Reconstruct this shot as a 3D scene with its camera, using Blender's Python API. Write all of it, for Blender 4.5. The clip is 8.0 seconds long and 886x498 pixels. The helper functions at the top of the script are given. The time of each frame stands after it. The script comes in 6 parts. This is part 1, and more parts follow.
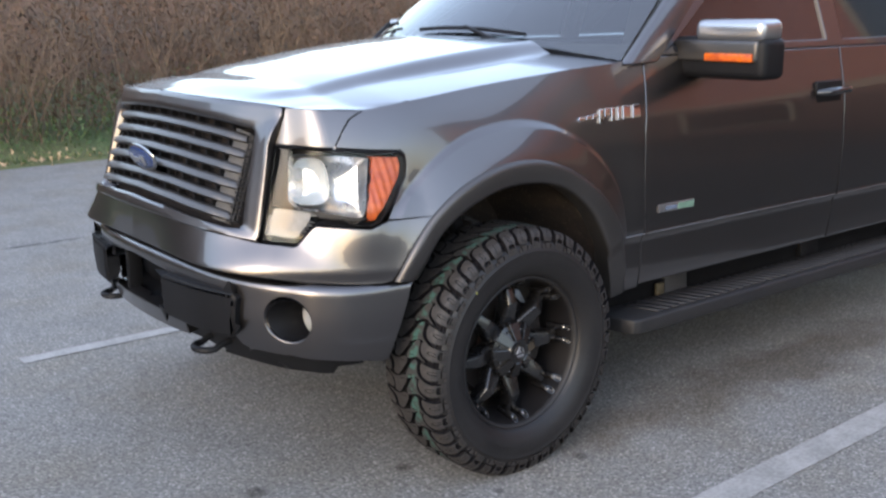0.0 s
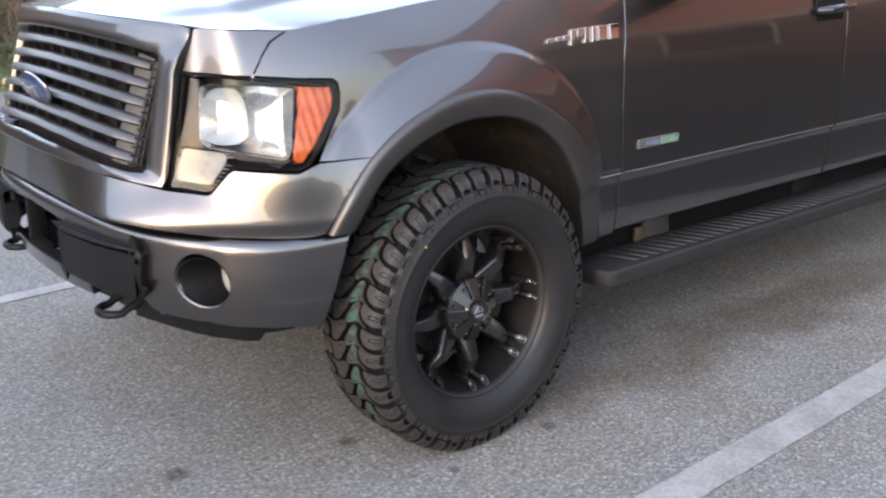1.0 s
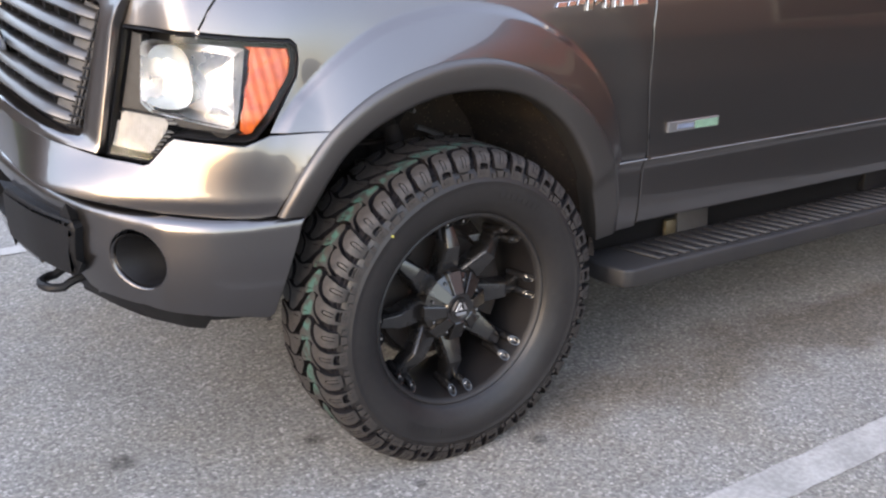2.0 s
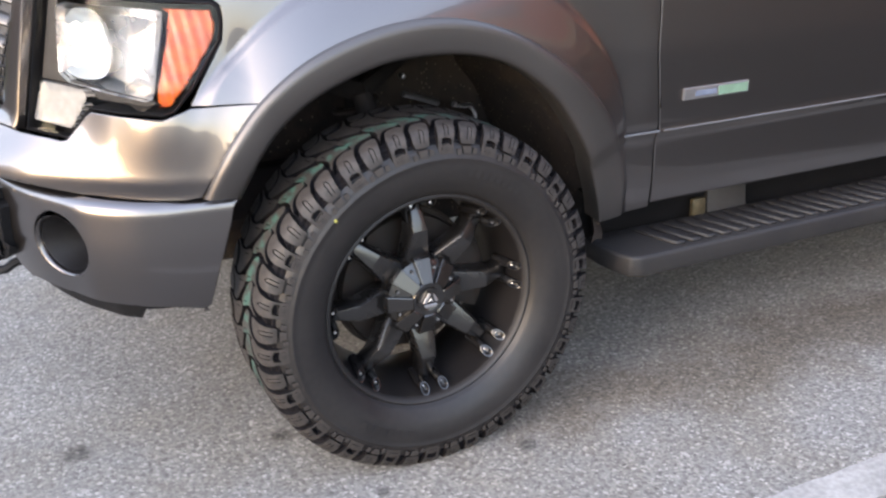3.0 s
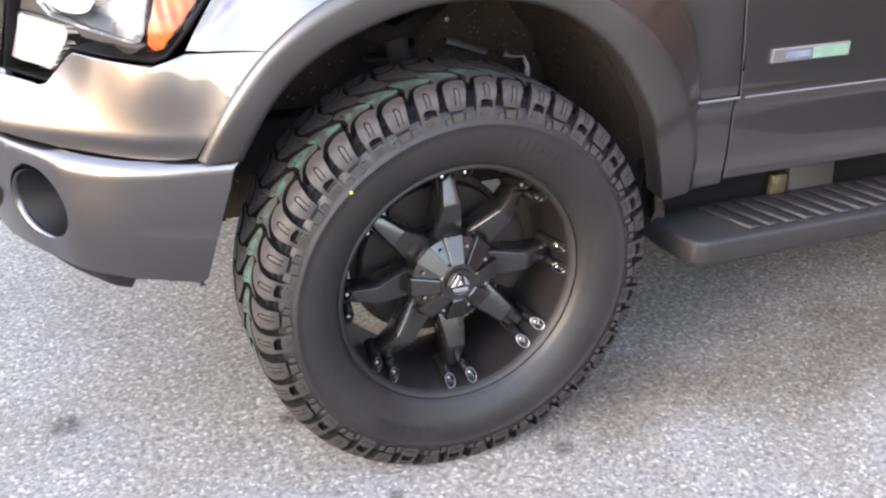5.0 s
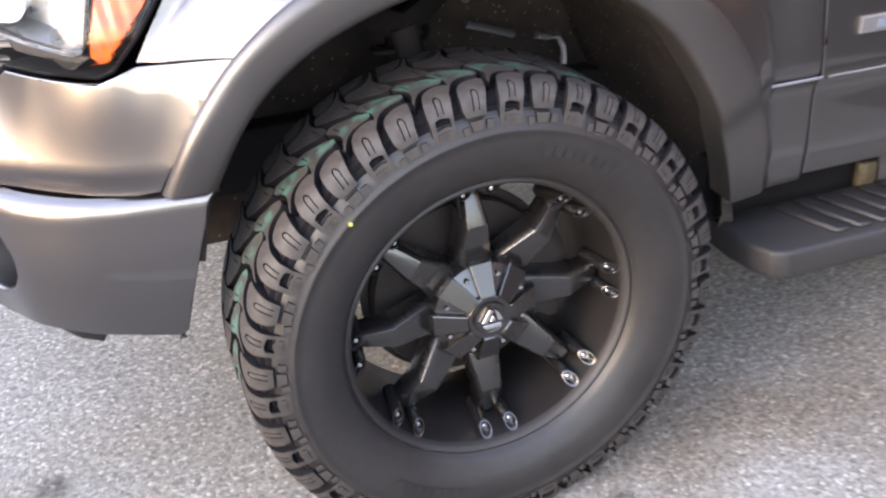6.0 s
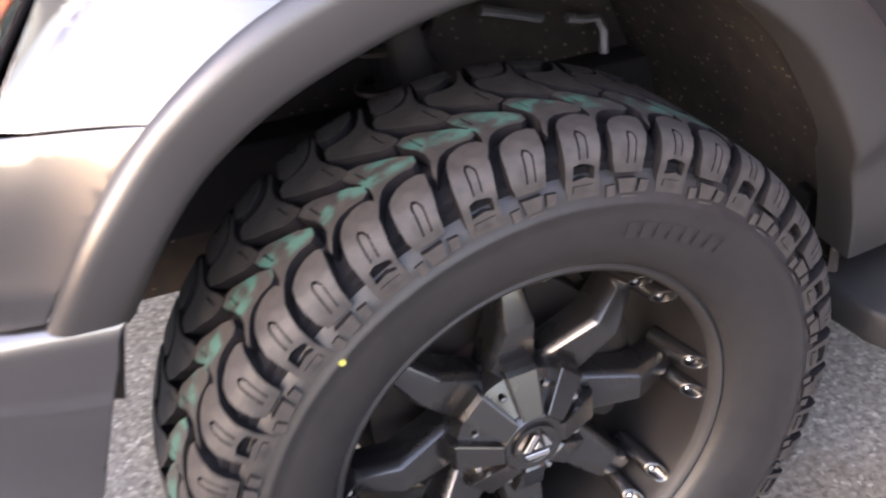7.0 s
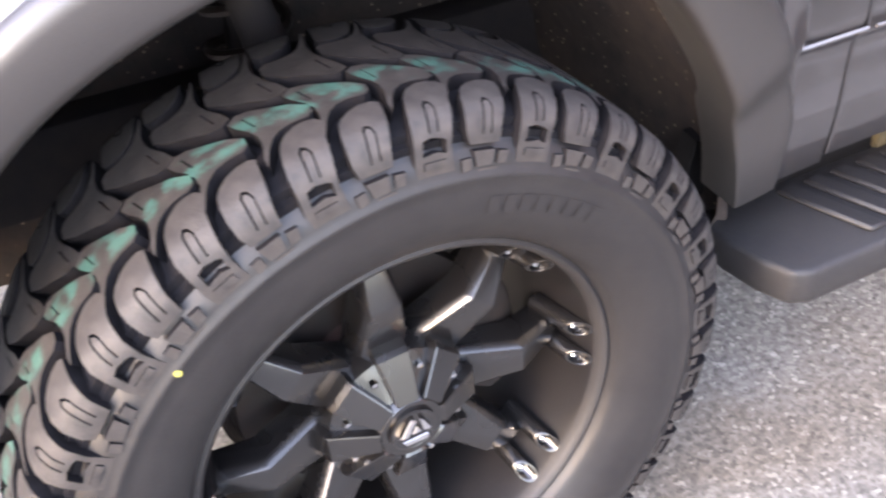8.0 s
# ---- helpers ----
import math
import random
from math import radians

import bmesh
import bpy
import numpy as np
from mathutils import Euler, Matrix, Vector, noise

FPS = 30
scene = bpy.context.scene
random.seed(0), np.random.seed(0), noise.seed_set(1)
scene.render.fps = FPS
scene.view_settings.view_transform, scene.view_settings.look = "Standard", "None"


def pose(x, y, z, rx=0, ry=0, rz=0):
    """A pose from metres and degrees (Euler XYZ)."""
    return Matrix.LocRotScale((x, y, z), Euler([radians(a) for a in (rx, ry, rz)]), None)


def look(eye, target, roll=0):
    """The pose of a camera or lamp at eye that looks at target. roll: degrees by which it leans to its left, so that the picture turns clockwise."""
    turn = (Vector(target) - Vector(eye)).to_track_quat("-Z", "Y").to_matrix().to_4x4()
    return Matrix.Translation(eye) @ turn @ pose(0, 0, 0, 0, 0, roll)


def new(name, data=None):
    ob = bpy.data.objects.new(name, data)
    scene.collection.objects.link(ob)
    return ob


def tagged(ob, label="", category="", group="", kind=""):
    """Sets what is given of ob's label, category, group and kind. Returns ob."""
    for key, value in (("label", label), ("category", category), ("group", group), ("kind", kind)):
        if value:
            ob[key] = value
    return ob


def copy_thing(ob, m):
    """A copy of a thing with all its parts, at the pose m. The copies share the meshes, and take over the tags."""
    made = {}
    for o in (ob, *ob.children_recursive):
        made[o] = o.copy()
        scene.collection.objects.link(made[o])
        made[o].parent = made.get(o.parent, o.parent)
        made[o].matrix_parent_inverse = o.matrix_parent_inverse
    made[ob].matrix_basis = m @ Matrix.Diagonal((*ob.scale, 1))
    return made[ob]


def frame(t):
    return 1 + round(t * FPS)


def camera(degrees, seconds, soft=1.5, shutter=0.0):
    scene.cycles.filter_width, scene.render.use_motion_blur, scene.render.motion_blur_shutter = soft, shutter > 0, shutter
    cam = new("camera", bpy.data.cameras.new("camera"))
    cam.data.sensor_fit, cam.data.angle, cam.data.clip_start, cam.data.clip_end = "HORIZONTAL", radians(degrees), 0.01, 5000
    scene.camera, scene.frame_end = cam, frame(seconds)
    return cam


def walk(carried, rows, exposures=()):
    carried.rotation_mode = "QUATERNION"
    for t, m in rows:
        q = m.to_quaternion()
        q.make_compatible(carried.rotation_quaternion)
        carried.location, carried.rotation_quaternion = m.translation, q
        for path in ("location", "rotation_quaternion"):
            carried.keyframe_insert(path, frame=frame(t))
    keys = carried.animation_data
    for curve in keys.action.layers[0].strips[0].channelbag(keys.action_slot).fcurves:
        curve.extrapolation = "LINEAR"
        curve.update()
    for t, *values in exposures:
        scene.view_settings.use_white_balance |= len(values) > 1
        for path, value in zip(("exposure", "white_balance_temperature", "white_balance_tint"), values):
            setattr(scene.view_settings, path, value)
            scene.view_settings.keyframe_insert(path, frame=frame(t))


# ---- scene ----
cam = camera(47.3, 8.0, soft=2.2, shutter=0.5)
METRES, EYE, TILT, LEAN, TURN = 3.133, 1.572, -13.27, 0.64, -37.86
ROWS = [
    (0.0, 0.0, 0.0, 0.0, 0.0, 0.0, -0.0),
    (0.5, 0.0022, 0.0854, 0.0045, -0.67, -2.59, -0.05),
    (1.0, 0.0316, 0.1504, 0.0177, -1.17, -4.2, 0.29),
    (2.5, 0.1922, 0.3218, 0.0461, 8.99, -8.03, -3.21),
    (3.0, 0.248, 0.3771, 0.0533, 12.32, -9.55, -2.36),
    (3.5, 0.295, 0.4165, 0.0636, 16.76, -14.54, -4.16),
    (4.0, 0.276, 0.4481, 0.0635, 17.98, -14.98, -4.41),
    (5.5, 0.2146, 0.5111, 0.0686, 15.27, -13.35, -4.57),
    (6.0, 0.2197, 0.5985, 0.0747, 18.22, -15.65, -1.56),
    (6.5, 0.1817, 0.683, 0.0828, 21.63, -18.07, -1.93),
    (7.0, 0.1383, 0.7645, 0.0982, 15.6, -20.31, -1.19),
    (7.5, 0.1322, 0.7937, 0.0993, 12.47, -22.75, -0.61),
    (8.0, 0.1533, 0.8028, 0.1036, 10.54, -24.27, 0.15),
]
walk(cam, [(t, pose(-2.229, -2.457, EYE, TILT, LEAN, TURN) @ pose(METRES * x, METRES * y, METRES * z, 90 + pitch, roll, yaw)) for t, x, y, z, yaw, pitch, roll in ROWS],
     [(0.0, 2.27, 5900, 16), (1.0, 2.60, 6120, 18), (3.0, 3.09, 6220, 19), (4.0, 3.49, 6220, 19), (5.5, 3.66, 6200, 20), (6.5, 3.65, 6300, 24), (7.0, 3.66, 6320, 26), (8.0, 4.31, 6250, 25)])

# ---- world, sun ----
world = bpy.data.worlds.new("world")
scene.world = world
world.use_nodes = True
wn = world.node_tree.nodes
sky = wn.new("ShaderNodeTexSky")
sky.sky_type, sky.sun_disc = "NISHITA", False
sky.sun_elevation, sky.sun_rotation = radians(22), radians(-112)
sky.air_density, sky.dust_density, sky.ozone_density = 1.5, 1.2, 1.0
wn["Background"].inputs["Strength"].default_value = 0.15
# thin high haze evens the sky out
haze = wn.new("ShaderNodeMix")
haze.data_type = "RGBA"
haze.inputs["Factor"].default_value, haze.inputs["B"].default_value = 0.28, (3.9, 3.8, 3.75, 1)
world.node_tree.links.new(sky.outputs["Color"], haze.inputs["A"])
world.node_tree.links.new(haze.outputs["Result"], wn["Background"].inputs["Color"])
sun = new("sun", bpy.data.lights.new("sun", "SUN"))
sun.data.energy, sun.data.angle, sun.data.color = 0.20, radians(30), (1.0, 0.90, 0.78)
sun.matrix_world = look((-8.9, -3.6, 4.0), (0, 0, 0))

# ---- materials ----


def material(name, colour, rough=0.5, metal=0.0, coat=0.0, second=None, grain=60.0, amount=0.35, bump=0.0, bump_scale=400.0, broad=3.0, rough_vary=0.1,
             transmission=0.0, shine=0.5, random_tint=0.0, coat_rough=0.06):
    """A procedural surface: two colours mixed by broad and fine noise, varied roughness and a fine relief."""
    m = bpy.data.materials.new(name)
    m.use_nodes = True
    n, l = m.node_tree.nodes, m.node_tree.links
    b = n["Principled BSDF"]
    where = n.new("ShaderNodeTexCoord")
    fine, wide = n.new("ShaderNodeTexNoise"), n.new("ShaderNodeTexNoise")
    fine.inputs["Scale"].default_value, fine.inputs["Detail"].default_value = grain, 6
    wide.inputs["Scale"].default_value, wide.inputs["Detail"].default_value = broad, 4
    for t in (fine, wide):
        l.new(where.outputs["Object"], t.inputs["Vector"])
    mean = n.new("ShaderNodeMath")
    mean.operation = "ADD"
    l.new(fine.outputs["Fac"], mean.inputs[0]), l.new(wide.outputs["Fac"], mean.inputs[1])
    ramp = n.new("ShaderNodeMapRange")
    ramp.inputs["From Min"].default_value, ramp.inputs["From Max"].default_value = 0.75, 1.25
    ramp.inputs["To Max"].default_value = 1.0
    l.new(mean.outputs[0], ramp.inputs["Value"])
    mix = n.new("ShaderNodeMix")
    mix.data_type = "RGBA"
    second = second or tuple(c * (1 - amount) for c in colour)
    mix.inputs["A"].default_value, mix.inputs["B"].default_value = (*colour, 1), (*second, 1)
    l.new(ramp.outputs["Result"], mix.inputs["Factor"])
    last = mix.outputs["Result"]
    if random_tint:
        info, hsv = n.new("ShaderNodeObjectInfo"), n.new("ShaderNodeHueSaturation")
        vary = n.new("ShaderNodeMapRange")
        vary.inputs["To Min"].default_value, vary.inputs["To Max"].default_value = 1 - random_tint, 1 + random_tint
        l.new(info.outputs["Random"], vary.inputs["Value"]), l.new(vary.outputs["Result"], hsv.inputs["Value"])
        l.new(last, hsv.inputs["Color"])
        last = hsv.outputs["Color"]
    l.new(last, b.inputs["Base Color"])
    spread = n.new("ShaderNodeMapRange")
    spread.inputs["To Min"].default_value, spread.inputs["To Max"].default_value = max(0.0, rough - rough_vary), min(1.0, rough + rough_vary)
    l.new(wide.outputs["Fac"], spread.inputs["Value"]), l.new(spread.outputs["Result"], b.inputs["Roughness"])
    b.inputs["Specular IOR Level"].default_value = shine
    b.inputs["Metallic"].default_value, b.inputs["Coat Weight"].default_value = metal, coat
    b.inputs["Coat Roughness"].default_value, b.inputs["Transmission Weight"].default_value = coat_rough, transmission
    if bump:
        relief, lift = n.new("ShaderNodeTexNoise"), n.new("ShaderNodeBump")
        relief.inputs["Scale"].default_value, relief.inputs["Detail"].default_value = bump_scale, 3
        lift.inputs["Strength"].default_value, lift.inputs["Distance"].default_value = bump, 0.002
        l.new(where.outputs["Object"], relief.inputs["Vector"])
        l.new(relief.outputs["Fac"], lift.inputs["Height"]), l.new(lift.outputs["Normal"], b.inputs["Normal"])
    return m


PAINT = material("grey_metallic_paint", (0.112, 0.1035, 0.1020), 0.34, 1.0, 0.9, grain=900, amount=0.12, broad=1.2, rough_vary=0.03, bump=0.012, bump_scale=1500, coat_rough=0.03)
FLARE = material("flare_paint", (0.085, 0.080, 0.078), 0.40, 0.85, 0.10, grain=900, amount=0.15, broad=2, bump=0.05, bump_scale=1200, coat_rough=0.25)
BLACK = material("black_plastic", (0.00715, 0.00715, 0.008125), 0.5, grain=120, amount=0.4, bump=0.15, bump_scale=900, shine=0.16)
GRAIN = material("grained_step_plastic", (0.0112, 0.0112, 0.0126), 0.45, grain=150, second=(0.0182, 0.0175, 0.0175), broad=5, bump=0.4, bump_scale=700, shine=0.25)
LINER = material("dusty_wheel_well", (0.0200, 0.0178, 0.0180), 0.9, second=(0.043, 0.033, 0.027), grain=25, broad=4, bump=0.4, bump_scale=120, shine=0.15)
SIDEWALL = material("sidewall_rubber", (0.0074, 0.0068, 0.0072), 0.48, second=(0.0122, 0.0112, 0.0111), grain=60, broad=7, bump=0.2, bump_scale=500, rough_vary=0.12, shine=0.33)
UNDER = material("dark_underbody", (0.013, 0.012, 0.013), 0.9, second=(0.020, 0.017, 0.016), grain=30, broad=5, shine=0.08)
ln, ll = LINER.node_tree.nodes, LINER.node_tree.links
spots, spot_cut, mud, place = ln.new("ShaderNodeTexVoronoi"), ln.new("ShaderNodeMapRange"), ln.new("ShaderNodeMix"), ln.new("ShaderNodeTexCoord")
spots.inputs["Scale"].default_value, mud.data_type = 55, "RGBA"
spot_cut.inputs["From Min"].default_value, spot_cut.inputs["From Max"].default_value = 0.17, 0.10
ll.new(place.outputs["Object"], spots.inputs["Vector"]), ll.new(spots.outputs["Distance"], spot_cut.inputs["Value"]), ll.new(spot_cut.outputs[0], mud.inputs["Factor"])
liner_base = ln["Principled BSDF"].inputs["Base Color"]
ll.new(liner_base.links[0].from_socket, mud.inputs["A"])
mud.inputs["B"].default_value = (0.17, 0.135, 0.10, 1)
ll.new(mud.outputs["Result"], liner_base)
RUBBER = material("dust_greyed_tyre_rubber", (0.0150, 0.0135, 0.0130), 0.58, second=(0.037, 0.0325, 0.0295), grain=60, broad=7, bump=0.3, bump_scale=400, rough_vary=0.12, shine=0.28)
GROOVE_SHADE = material("clean_groove_rubber", (0.0110, 0.0102, 0.0112), 0.8, grain=80, broad=9, shine=0.04, bump=0.2, bump_scale=500)
BARREL = material("black_rim_barrel", (0.0052, 0.0047, 0.0050), 0.36, 0.0, 0.15, second=(0.0084, 0.0075, 0.0075), grain=200, broad=6, shine=0.35)
LIP = material("dull_black_rim_lip", (0.0105, 0.0098, 0.0100), 0.55, second=(0.015, 0.0139, 0.0137), grain=200, broad=6, shine=0.3)
RIM = material("satin_black_rim", (0.0044, 0.0041, 0.0042), 0.27, 0.0, 0.35, second=(0.0070, 0.0065, 0.0064), grain=200, broad=6, bump=0.05, bump_scale=900, coat_rough=0.12)
CHROME = material("chrome", (0.504, 0.504, 0.504), 0.12, 1.0, grain=60, amount=0.1, rough_vary=0.05)
STEEL = material("dark_steel", (0.022, 0.021, 0.02), 0.5, 0.5, second=(0.03, 0.02, 0.016), grain=40, broad=8, bump=0.2, bump_scale=200)
RUST = material("rusty_iron", (0.06, 0.03, 0.022), 0.7, 0.3, second=(0.05, 0.03, 0.025), grain=50, broad=12, bump=0.3, bump_scale=150)
GALV = material("zinc_bracket", (0.115, 0.095, 0.055), 0.45, 0.5, second=(0.035, 0.028, 0.020), grain=80, amount=0.6)
AMBER = material("amber_lens", (0.52, 0.105, 0.003), 0.3, second=(0.26, 0.032, 0.002), grain=35, broad=18, bump=0.3, bump_scale=60)
REFLECT = material("lamp_reflector", (0.86, 0.86, 0.86), 0.28, 1.0, second=(0.5, 0.5, 0.51), grain=15, broad=18, bump=0.6, bump_scale=22)
FOG_GLASS = material("bright_fog_lamp_glass", (0.5525, 0.546, 0.52), 0.15, 0.35, 0.8, amount=0.3, grain=25, broad=30)
PALE = material("pale_lamp_chamber", (0.40, 0.45, 0.49), 0.25, 0.2, 0.6, amount=0.12, grain=30)
BEZEL = material("grey_lamp_bezel", (0.036, 0.0345, 0.034), 0.5, 0.0, 0.0, shine=0.3, grain=60, amount=0.3)
ENAMEL = material("grey_blue_enamel", (0.13, 0.156, 0.221), 0.3, coat=0.5, grain=60)
WHITE_LENS = material("ribbed_clear_lens", (0.36, 0.352, 0.34), 0.18, coat=0.6, amount=0.25, grain=60)
BLUE = material("dark_blue_enamel", (0.015, 0.03, 0.10), 0.2, coat=0.8, grain=60)
GREEN = material("green_emblem_enamel", (0.143, 0.234, 0.1755), 0.3, coat=0.5, grain=60)
SILVER = material("brushed_silver", (0.403, 0.403, 0.416), 0.3, 0.9, grain=200, amount=0.15)
DULL = material("dull_silver_trim", (0.20, 0.195, 0.195), 0.42, 0.8, grain=200, amount=0.25)
YELLOW = material("yellow_paint_dot", (0.33, 0.31, 0.06), 0.6, grain=200)
CLOTH = material("grey_cabin_cloth", (0.063, 0.0595, 0.056), 0.85, grain=300, bump=0.3)
TINT = material("dark_tinted_glass", (0.012, 0.013, 0.015), 0.03, coat=0.5, grain=20, rough_vary=0.0)


def glass(name, colour=(1, 1, 1), through_share=0.9, bend=1.5):
    """Thin clear glass: mostly passes light, with a mirror-like sheen by Fresnel."""
    m = bpy.data.materials.new(name)
    m.use_nodes = True
    n, l = m.node_tree.nodes, m.node_tree.links
    n.remove(n["Principled BSDF"])
    clear, gloss, mix, fres = n.new("ShaderNodeBsdfTransparent"), n.new("ShaderNodeBsdfGlossy"), n.new("ShaderNodeMixShader"), n.new("ShaderNodeFresnel")
    clear.inputs["Color"].default_value = (*[c * through_share for c in colour], 1)
    gloss.inputs["Roughness"].default_value = 0.02
    fres.inputs["IOR"].default_value = bend
    l.new(fres.outputs[0], mix.inputs["Fac"]), l.new(clear.outputs[0], mix.inputs[1]), l.new(gloss.outputs[0], mix.inputs[2])
    l.new(mix.outputs[0], n["Material Output"].inputs["Surface"])
    return m


CLEAR = glass("clear_lens_plastic", bend=1.28)
SCREEN = glass("windshield_glass", (0.72, 0.82, 0.82), 0.75, 2.2)

# the rubber of the tread's inner row carries a broken stripe of green marking paint
MARKED = RUBBER.copy()
MARKED.name = "marked_tread_rubber"
mn, ml = MARKED.node_tree.nodes, MARKED.node_tree.links
coord, split, speck, band = mn.new("ShaderNodeTexCoord"), mn.new("ShaderNodeSeparateXYZ"), mn.new("ShaderNodeTexNoise"), mn.new("ShaderNodeMath")
speck.inputs["Scale"].default_value, speck.inputs["Detail"].default_value = 38, 5
gap, edge, both, cut, tint = (mn.new("ShaderNodeMath"), mn.new("ShaderNodeMapRange"), mn.new("ShaderNodeMath"), mn.new("ShaderNodeMapRange"), mn.new("ShaderNodeMix"))
tint.data_type = "RGBA"
band.operation, gap.operation, both.operation = "SUBTRACT", "ABSOLUTE", "MULTIPLY"
ml.new(coord.outputs["Object"], split.inputs[0]), ml.new(split.outputs["Y"], band.inputs[0])
band.inputs[1].default_value = 0.045
ml.new(band.outputs[0], gap.inputs[0]), ml.new(gap.outputs[0], edge.inputs["Value"])
edge.inputs["From Min"].default_value, edge.inputs["From Max"].default_value = 0.022, 0.014
where_rand = mn.new("ShaderNodeObjectInfo")
shift = mn.new("ShaderNodeVectorMath")
shift.operation = "ADD"
ml.new(coord.outputs["Object"], shift.inputs[0]), ml.new(where_rand.outputs["Random"], shift.inputs[1])
ml.new(shift.outputs[0], speck.inputs["Vector"])
cut.inputs["From Min"].default_value, cut.inputs["From Max"].default_value = 0.46, 0.56
ml.new(speck.outputs["Fac"], cut.inputs["Value"])
ml.new(edge.outputs[0], both.inputs[0]), ml.new(cut.outputs[0], both.inputs[1])
half = mn.new("ShaderNodeMath")
half.operation = "MULTIPLY"
half.inputs[1].default_value = 0.38
ml.new(both.outputs[0], half.inputs[0])
base = mn["Principled BSDF"].inputs["Base Color"]
ml.new(base.links[0].from_socket, tint.inputs["A"])
tint.inputs["B"].default_value = (0.045, 0.165, 0.130, 1)
ml.new(half.outputs[0], tint.inputs["Factor"]), ml.new(tint.outputs["Result"], base)


def asphalt():
    """Worn grey asphalt with pale and dark aggregate, broad patches, a few oily spots and two stains with shade painted
    in.
    """
    m = bpy.data.materials.new("asphalt")
    m.use_nodes = True
    n, l = m.node_tree.nodes, m.node_tree.links
    b = n["Principled BSDF"]
    where = n.new("ShaderNodeTexCoord")
    stones, fine, wide = n.new("ShaderNodeTexVoronoi"), n.new("ShaderNodeTexNoise"), n.new("ShaderNodeTexNoise")
    stones.inputs["Scale"].default_value = 130
    fine.inputs["Scale"].default_value, fine.inputs["Detail"].default_value = 70, 8
    wide.inputs["Scale"].default_value, wide.inputs["Detail"].default_value = 2.6, 8
    for t in (stones, fine, wide):
        l.new(where.outputs["Object"], t.inputs["Vector"])
    grey = n.new("ShaderNodeSeparateColor")
    l.new(stones.outputs["Color"], grey.inputs[0])
    stone = n.new("ShaderNodeValToRGB")
    e = stone.color_ramp.elements
    e[0].position, e[0].color = 0.0, (0.11, 0.107, 0.102, 1)
    e[1].position, e[1].color = 1.0, (0.70, 0.685, 0.65, 1)
    for p, c in ((0.30, 0.19), (0.70, 0.29), (0.90, 0.39)):
        e.new(p).color = (c, c * 0.968, c * 0.905, 1)
    l.new(grey.outputs[0], stone.inputs["Fac"])
    soft = n.new("ShaderNodeValToRGB")
    soft.color_ramp.elements[0].position, soft.color_ramp.elements[0].color = 0.33, (0.15, 0.146, 0.139, 1)
    soft.color_ramp.elements[1].position, soft.color_ramp.elements[1].color = 0.66, (0.40, 0.389, 0.370, 1)
    l.new(fine.outputs["Fac"], soft.inputs["Fac"])
    mix = n.new("ShaderNodeMix")
    mix.data_type = "RGBA"
    mix.inputs["Factor"].default_value = 0.5
    l.new(stone.outputs["Color"], mix.inputs["A"]), l.new(soft.outputs["Color"], mix.inputs["B"])
    patch = n.new("ShaderNodeMapRange")
    patch.inputs["From Min"].default_value, patch.inputs["From Max"].default_value = 0.3, 0.7
    patch.inputs["To Min"].default_value, patch.inputs["To Max"].default_value = 0.53, 0.63
    l.new(wide.outputs["Fac"], patch.inputs["Value"])
    tone = n.new("ShaderNodeVectorMath")
    tone.operation = "SCALE"
    l.new(mix.outputs["Result"], tone.inputs[0]), l.new(patch.outputs[0], tone.inputs["Scale"])
    dirt, stain, brown = n.new("ShaderNodeTexNoise"), n.new("ShaderNodeMapRange"), n.new("ShaderNodeMix")
    dirt.inputs["Scale"].default_value, dirt.inputs["Detail"].default_value, dirt.inputs["Roughness"].default_value = 1.7, 7, 0.7
    l.new(where.outputs["Object"], dirt.inputs["Vector"]), l.new(dirt.outputs["Fac"], stain.inputs["Value"])
    stain.inputs["From Min"].default_value, stain.inputs["From Max"].default_value = 0.45, 0.65
    brown.data_type, brown.blend_type = "RGBA", "MULTIPLY"
    l.new(stain.outputs[0], brown.inputs["Factor"]), l.new(tone.outputs[0], brown.inputs["A"])
    brown.inputs["B"].default_value = (0.95, 0.91, 0.84, 1)
    last = brown.outputs["Result"]
    wobble = n.new("ShaderNodeTexNoise")
    wobble.inputs["Scale"].default_value = 45
    for x, y, size in ((-0.325, 0.25, 0.030), (0.228, -0.077, 0.026), (-0.82, 0.407, 0.036), (-0.178, -0.10, 0.018), (-1.55, 0.1, 0.03), (0.9, -1.0, 0.03)):
        near, far = n.new("ShaderNodeVectorMath"), n.new("ShaderNodeMapRange")
        near.operation = "DISTANCE"
        near.inputs[1].default_value = (x, y, 0)
        l.new(where.outputs["Object"], near.inputs[0])
        add = n.new("ShaderNodeMath")
        add.operation, add.inputs[1].default_value = "MULTIPLY_ADD", size * 1.6
        l.new(wobble.outputs["Fac"], add.inputs[0]), l.new(near.outputs["Value"], add.inputs[2])
        far.inputs["From Min"].default_value, far.inputs["From Max"].default_value = size * 1.3, size * 2.1
        far.inputs["To Min"].default_value = 0.5
        l.new(add.outputs[0], far.inputs["Value"])
        dim = n.new("ShaderNodeVectorMath")
        dim.operation = "SCALE"
        l.new(last, dim.inputs[0]), l.new(far.outputs[0], dim.inputs["Scale"])
        last = dim.outputs[0]
    warp_noise, bend = n.new("ShaderNodeTexNoise"), n.new("ShaderNodeVectorMath")
    warp_noise.inputs["Scale"].default_value, warp_noise.inputs["Detail"].default_value = 3.5, 6
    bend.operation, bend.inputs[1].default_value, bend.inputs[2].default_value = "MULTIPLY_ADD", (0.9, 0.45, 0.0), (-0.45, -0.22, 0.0)
